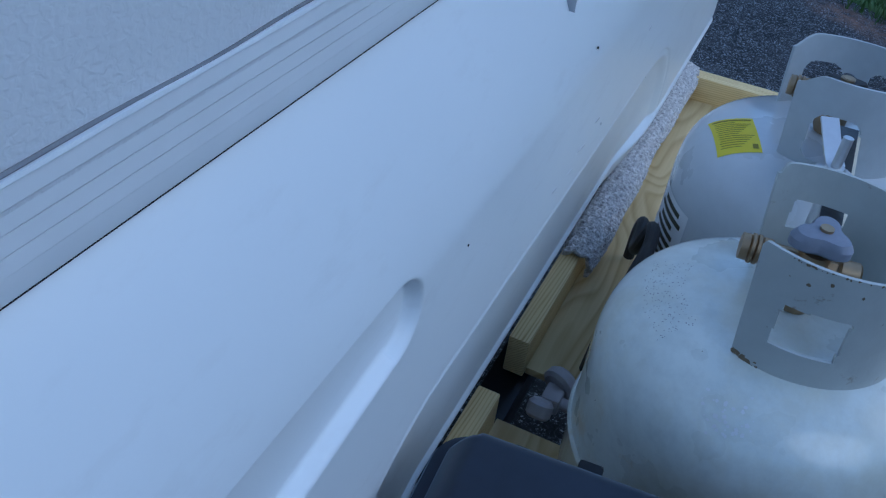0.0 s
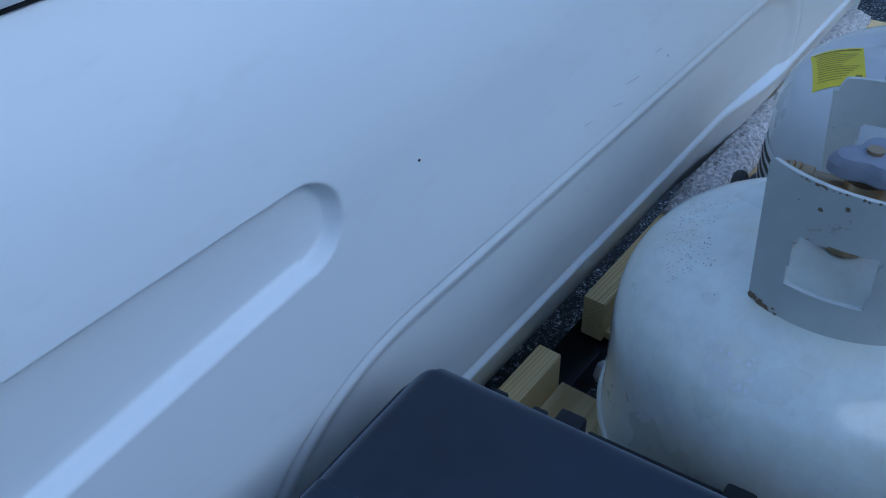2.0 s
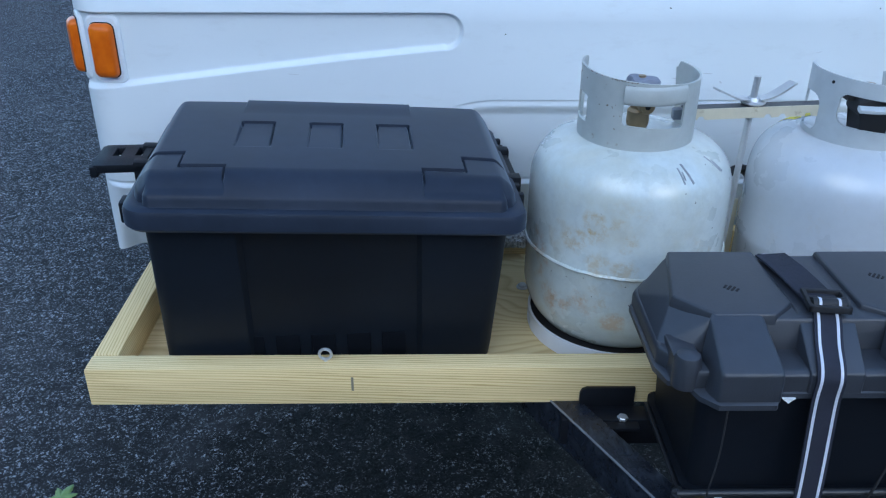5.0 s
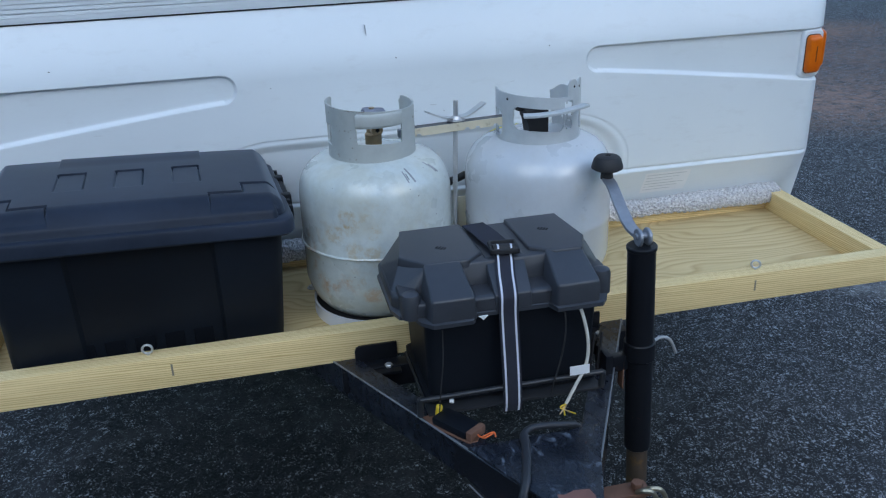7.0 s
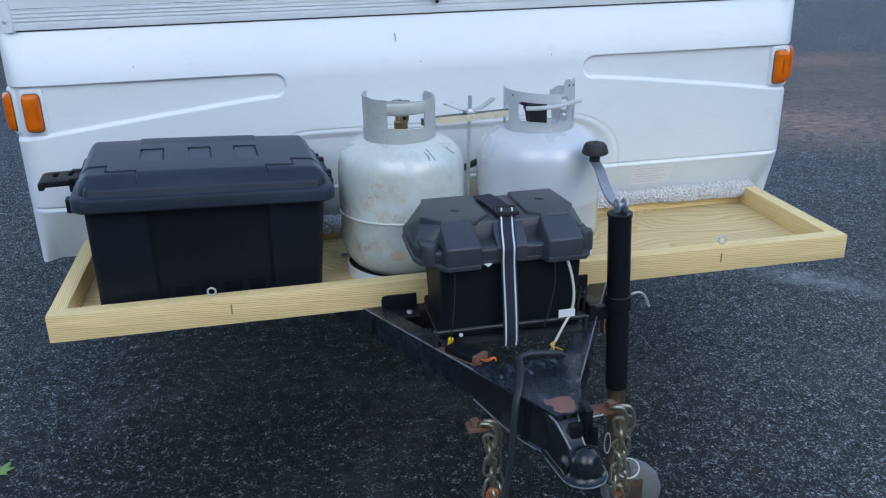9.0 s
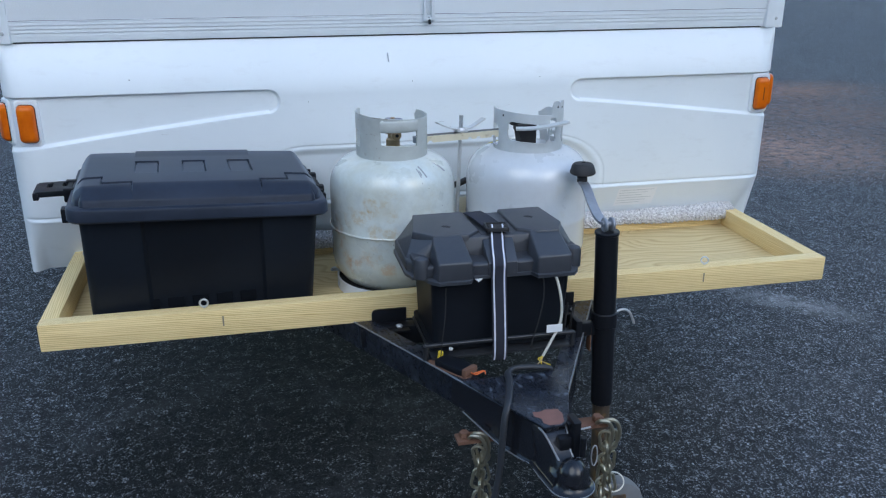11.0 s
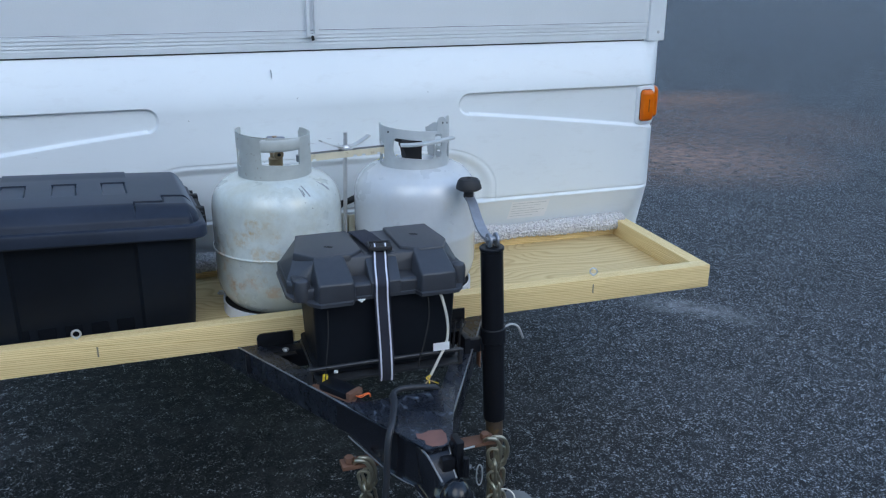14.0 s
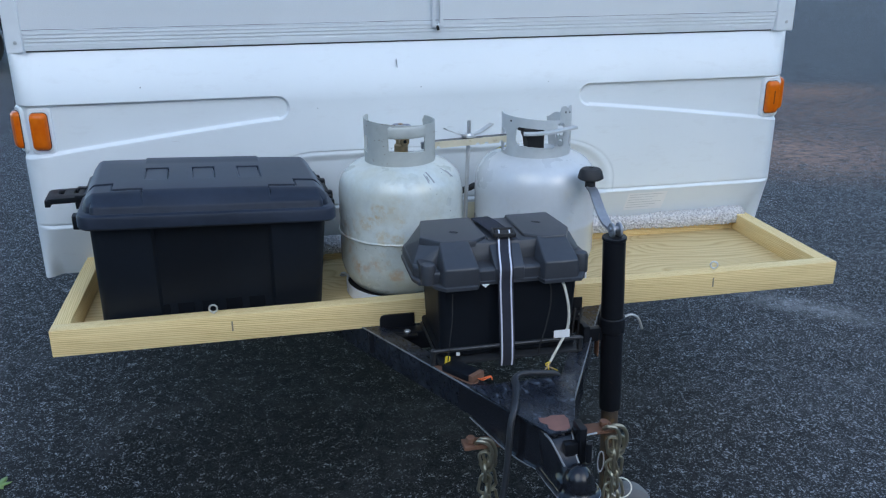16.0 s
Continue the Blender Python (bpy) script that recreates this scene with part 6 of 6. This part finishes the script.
# ---- tongue jack ----
jack = thing("tongue_jack", (0.28, -0.716, GROUND), "black swivel tongue jack with crank handle, standing on a caster", "trailer jack")
JT, JB = Vector((0.2655, -0.716, 0.724)), Vector((0.2815, -0.716, 0.300))
jd = (JB - JT).normalized()
part("outer_tube", rod(JT, JB, 0.0255, 32, 0.001), M_STEEL, jack, "black painted outer tube")
part("inner_tube", rod(JB - jd * 0.02, Vector((0.290, -0.716, 0.045)), 0.0205, 28), M_JACK_IN, jack, "rust-brown inner tube")
part("top_cap", rod(JT - jd * 0.006, JT + jd * 0.002, 0.0275, 32, 0.0015), M_STEEL, jack)
part("gear_head", joined(rod((0.256, -0.714, 0.744), (0.262, -0.714, 0.744), 0.0165, 22, 0.0015), rod((0.273, -0.714, 0.744), (0.279, -0.714, 0.744), 0.0165, 22, 0.0015), rod((0.252, -0.714, 0.746), (0.284, -0.714, 0.746), 0.006, 12, 0.001)), M_CRANK, jack, "dull steel crank pivot")
arm_line = smooth_path([(0.268, -0.712, 0.742), (0.264, -0.672, 0.746), (0.268, -0.620, 0.762), (0.282, -0.545, 0.780), (0.287, -0.508, 0.784)], 6)
crank = part("crank_arm", sweep(arm_line, [(-0.011, -0.003), (0.011, -0.003), (0.011, 0.003), (-0.011, 0.003)]), M_CRANK, jack, "grey flat steel crank arm")
part("crank_knob", lathe([(0.009, 0.782), (0.0125, 0.784), (0.012, 0.801), (0.026, 0.8025), (0.0310, 0.806), (0.0305, 0.811), (0.0265, 0.824), (0.022, 0.829), (0.012, 0.8315), (0.006, 0.8310), (0.0050, 0.8285)], 32, (0.287, -0.505, 0)), M_RUBBER, crank, "round black crank knob")
JC = JT + jd * 0.205
part("swivel_collar", joined(rod(JC - jd * 0.018, JC + jd * 0.018, 0.0295, 28, 0.002), box(0.205, 0.262, -0.722, -0.704, 0.480, 0.512, 0.003), box(0.196, 0.210, -0.742, -0.690, 0.420, 0.528, 0.003)), M_STEEL, jack, "black swivel mount bracket")
part("rust_patch", box(0.2395, 0.2425, -0.722, -0.700, 0.440, 0.500, 0.001), M_RUST, jack, "rust streak on the bracket")
part("pull_pin", tube(smooth_path([(0.296, -0.716, 0.530), (0.318, -0.716, 0.536), (0.334, -0.718, 0.528), (0.346, -0.722, 0.500)], 6), 0.0029, 8), M_ZINC, jack, "bent zinc pull pin")
cas = part("caster_fork", joined(rod((0.290, -0.716, 0.06), (0.290, -0.716, 0.035), 0.030, 20, 0.003), box(0.275, 0.350, -0.752, -0.746, -0.020, 0.050, 0.003), box(0.275, 0.350, -0.686, -0.680, -0.020, 0.050, 0.003), box(0.270, 0.320, -0.752, -0.680, 0.036, 0.043, 0.003)), M_JACK_IN, jack, "rusty caster fork")
wh = turned(lathe([(0.010, -0.024), (0.060, -0.024), (0.072, -0.018), (0.075, 0.0), (0.072, 0.018), (0.060, 0.024), (0.010, 0.024)], 40), Matrix.Translation((0.335, -0.716, GROUND + 0.075)) @ Matrix.Rotation(radians(90), 4, 'X'))
part("caster_wheel", wh, M_WHEEL, cas, "grey plastic caster wheel")
for k, dx in enumerate((-0.03, -0.045)):
    part("cable_stub", tube(smooth_path([(0.232 + dx, -0.705, 0.560), (0.222 + dx, -0.715, 0.50), (0.216 + dx, -0.725, 0.44), (0.214 + dx, -0.75, 0.40)], 5), 0.003, 6), M_RUBBER, jack)


# ---- leaves on the asphalt ----
def leaf(x, y, size, turn, material, label, curl=0.25):
    """A lobed leaf: five pointed lobes of unlike length round a stem, the rim curling up."""
    lobes = ((0, 1.0, 15), (48, 0.82, 14), (-52, 0.86, 14), (108, 0.55, 15), (-112, 0.60, 15))
    out = []
    for i in range(72):
        a = math.degrees(2 * math.pi * i / 72)
        r = 0.40
        for at, far, wide in lobes:
            d = abs((a - at + 180) % 360 - 180)
            r = max(r, far * (1 - 0.62 * min(1.0, d / (wide * 2.2))) + 0.03 * math.sin(a * 0.55))
        out.append((size * r * math.cos(radians(a)), size * r * math.sin(radians(a))))
    bm = bmesh.new()
    c = bm.verts.new((0, 0, 0.005))
    mid = [bm.verts.new((px * 0.5, py * 0.5, 0.004 + 0.001 * math.sin(0.9 * i))) for i, (px, py) in enumerate(out)]
    ring = [bm.verts.new((px, py, 0.002 + curl * math.hypot(px, py) ** 1.5 * (1 + 0.5 * math.sin(0.35 * i)))) for i, (px, py) in enumerate(out)]
    for i in range(72):
        k = (i + 1) % 72
        bm.faces.new((c, mid[i], mid[k]))
        bm.faces.new((mid[i], ring[i], ring[k], mid[k]))
    ob = part("fallen_leaf", turned(bm, Matrix.Translation((x, y, GROUND + 0.001)) @ Matrix.Rotation(radians(turn), 4, 'Z')), material)
    so = ob.modifiers.new("thick", 'SOLIDIFY')
    so.thickness = 0.0006
    tagged(ob, label, "leaf", "fallen leaves")
    part("stem", tube([(x - size * (0.35 + 0.8 * q) * math.cos(radians(turn)), y - size * (0.35 + 0.8 * q) * math.sin(radians(turn)), GROUND + 0.0045 + 0.004 * q) for q in (0, 0.4, 0.8)], 0.0012, 6), material, ob)
    return ob


leaf(-1.272, -0.158, 0.044, 70, M_LEAF, "green lobed leaf lying on the asphalt")
leaf(-2.242, 1.620, 0.052, 160, M_LEAF_DRY, "curled red-brown dry leaf on the asphalt", 0.9)


# ---- far things ----
def wood_edge(radius, a0, a1):
    """The dark edge of a wood that stands round the open side of the driveway: a ragged, leafy bank."""
    rw = np.random.RandomState(4)
    na, nh = 260, 26
    th = np.radians(np.linspace(a0, a1, na))
    top = 6.2 + 1.0 * np.sin(th * 7.0) + 0.8 * np.sin(th * 17.0 + 1.0) + rw.uniform(-0.7, 0.7, na)
    h = np.linspace(0, 1, nh)
    A, H = np.meshgrid(th, h)
    R_ = radius + 2.2 * H ** 2 + 0.5 * np.sin(A * 31 + H * 9) + rw.uniform(-0.45, 0.45, A.shape)
    P = np.stack([R_ * np.cos(A), R_ * np.sin(A), GROUND - 0.02 + H * top[None, :]], -1).reshape(-1, 3)
    i = (np.arange(nh - 1)[:, None] * na + np.arange(na - 1)[None, :]).ravel()
    return P.tolist(), np.stack([i, i + 1, i + na + 1, i + na], 1).tolist()


tagged(part("backdrop", wood_edge(15.0, 170, 372), M_WOODS), "dark green edge of a wood round the driveway", "trees", kind="structure")
lawn = thing("lawn", (6.3, -2.0, GROUND), "strip of green grass beyond the asphalt", "grass", kind="stuff")
rg = random.Random(21)


def lawn_edge(y):
    return np.maximum(3.05, 3.70 + 0.8 * (y + 0.45))


bm = bmesh.new()
for _ in range(9000):
    y = rg.uniform(-4.0, -0.25)
    x = lawn_edge(y) - 0.05 + 3.0 * rg.random() ** 1.8 + 0.08 * math.sin(_)
    h, w, a = rg.uniform(0.03, 0.08), rg.uniform(0.003, 0.006), rg.uniform(0, 6.283)
    dx, dy = math.cos(a), math.sin(a)
    lean = rg.uniform(0.0, 0.04)
    p = [(x - dx * w, y - dy * w, GROUND), (x + dx * w, y + dy * w, GROUND), (x + dy * lean + dx * w * 0.2, y - dx * lean + dy * w * 0.2, GROUND + h)]
    bm.faces.new([bm.verts.new(q) for q in p])
blades = part("grass_blades", bm, M_GRASS, lawn)
blades["kind"] = "stuff"
part("turf", field(np.linspace(0, 1, 40), np.linspace(-16.0, -0.25, 120), lambda u, y: (lawn_edge(y) + (16 - lawn_edge(y)) * u + 0.04 * np.sin(y * 19) * (1 - u), y, GROUND + 0.004 + 0.016 * sstep(0, 0.03, u))), M_GRASS, lawn)


def parked_car(x, y):
    """A dark car standing across the lane, seen only by one wheel and its sill."""
    car = thing("parked_car", (x, y, GROUND), "dark parked car with a five-spoke alloy wheel", "car")
    side = [(-3.20, 0.42), (-3.25, 0.75), (-3.05, 0.98), (-2.30, 1.05), (-1.75, 1.48), (-0.40, 1.52), (0.35, 1.08), (0.95, 0.98), (1.05, 0.60), (1.00, 0.36), (0.42, 0.34), (0.40, 0.55), (0.24, 0.74), (0.0, 0.80), (-0.24, 0.74), (-0.40, 0.55), (-0.42, 0.34), (-1.90, 0.34), (-1.92, 0.55), (-2.08, 0.74), (-2.32, 0.80), (-2.56, 0.74), (-2.72, 0.55), (-2.74, 0.34)]
    part("body", prism([(x + a, GROUND + b) for a, b in side], 1, y, y + 1.75, 0.03), M_CARPAINT, car)
    glass = [(-2.15, 1.06), (-1.68, 1.42), (-0.46, 1.46), (0.16, 1.10)]
    part("side_window", prism([(x + a, GROUND + b) for a, b in glass], 1, y - 0.004, y + 0.02), M_GLOSS, car)
    for wx in (0.0, -2.32):
        m = Matrix.Translation((x + wx, y + 0.10, GROUND + 0.34)) @ Matrix.Rotation(radians(90), 4, 'X')
        tyre = part("wheel", turned(lathe([(0.21, -0.10), (0.29, -0.11), (0.325, -0.09), (0.34, -0.05), (0.34, 0.05), (0.325, 0.09), (0.29, 0.11), (0.21, 0.10), (0.20, 0.02), (0.02, 0.0)], 56), m), M_RUBBER, car, "black tyre")
        part("rim", turned(joined(lathe([(0.20, 0.06), (0.215, 0.10), (0.205, 0.105), (0.19, 0.07)], 48), lathe([(0.002, 0.08), (0.05, 0.075), (0.055, 0.03)], 24)), m), M_TRAY, tyre, "grey alloy rim")
        for k in range(5):
            a = 2 * math.pi * (k + 0.3) / 5
            for da in (-0.13, 0.13):
                part("spoke", turned(rod((0.045 * math.cos(a), 0.045 * math.sin(a), 0.07), (0.20 * math.cos(a + da), 0.20 * math.sin(a + da), 0.085), 0.013, 8), m), M_TRAY, tyre)
    return car


parked_car(-3.72, 8.45)
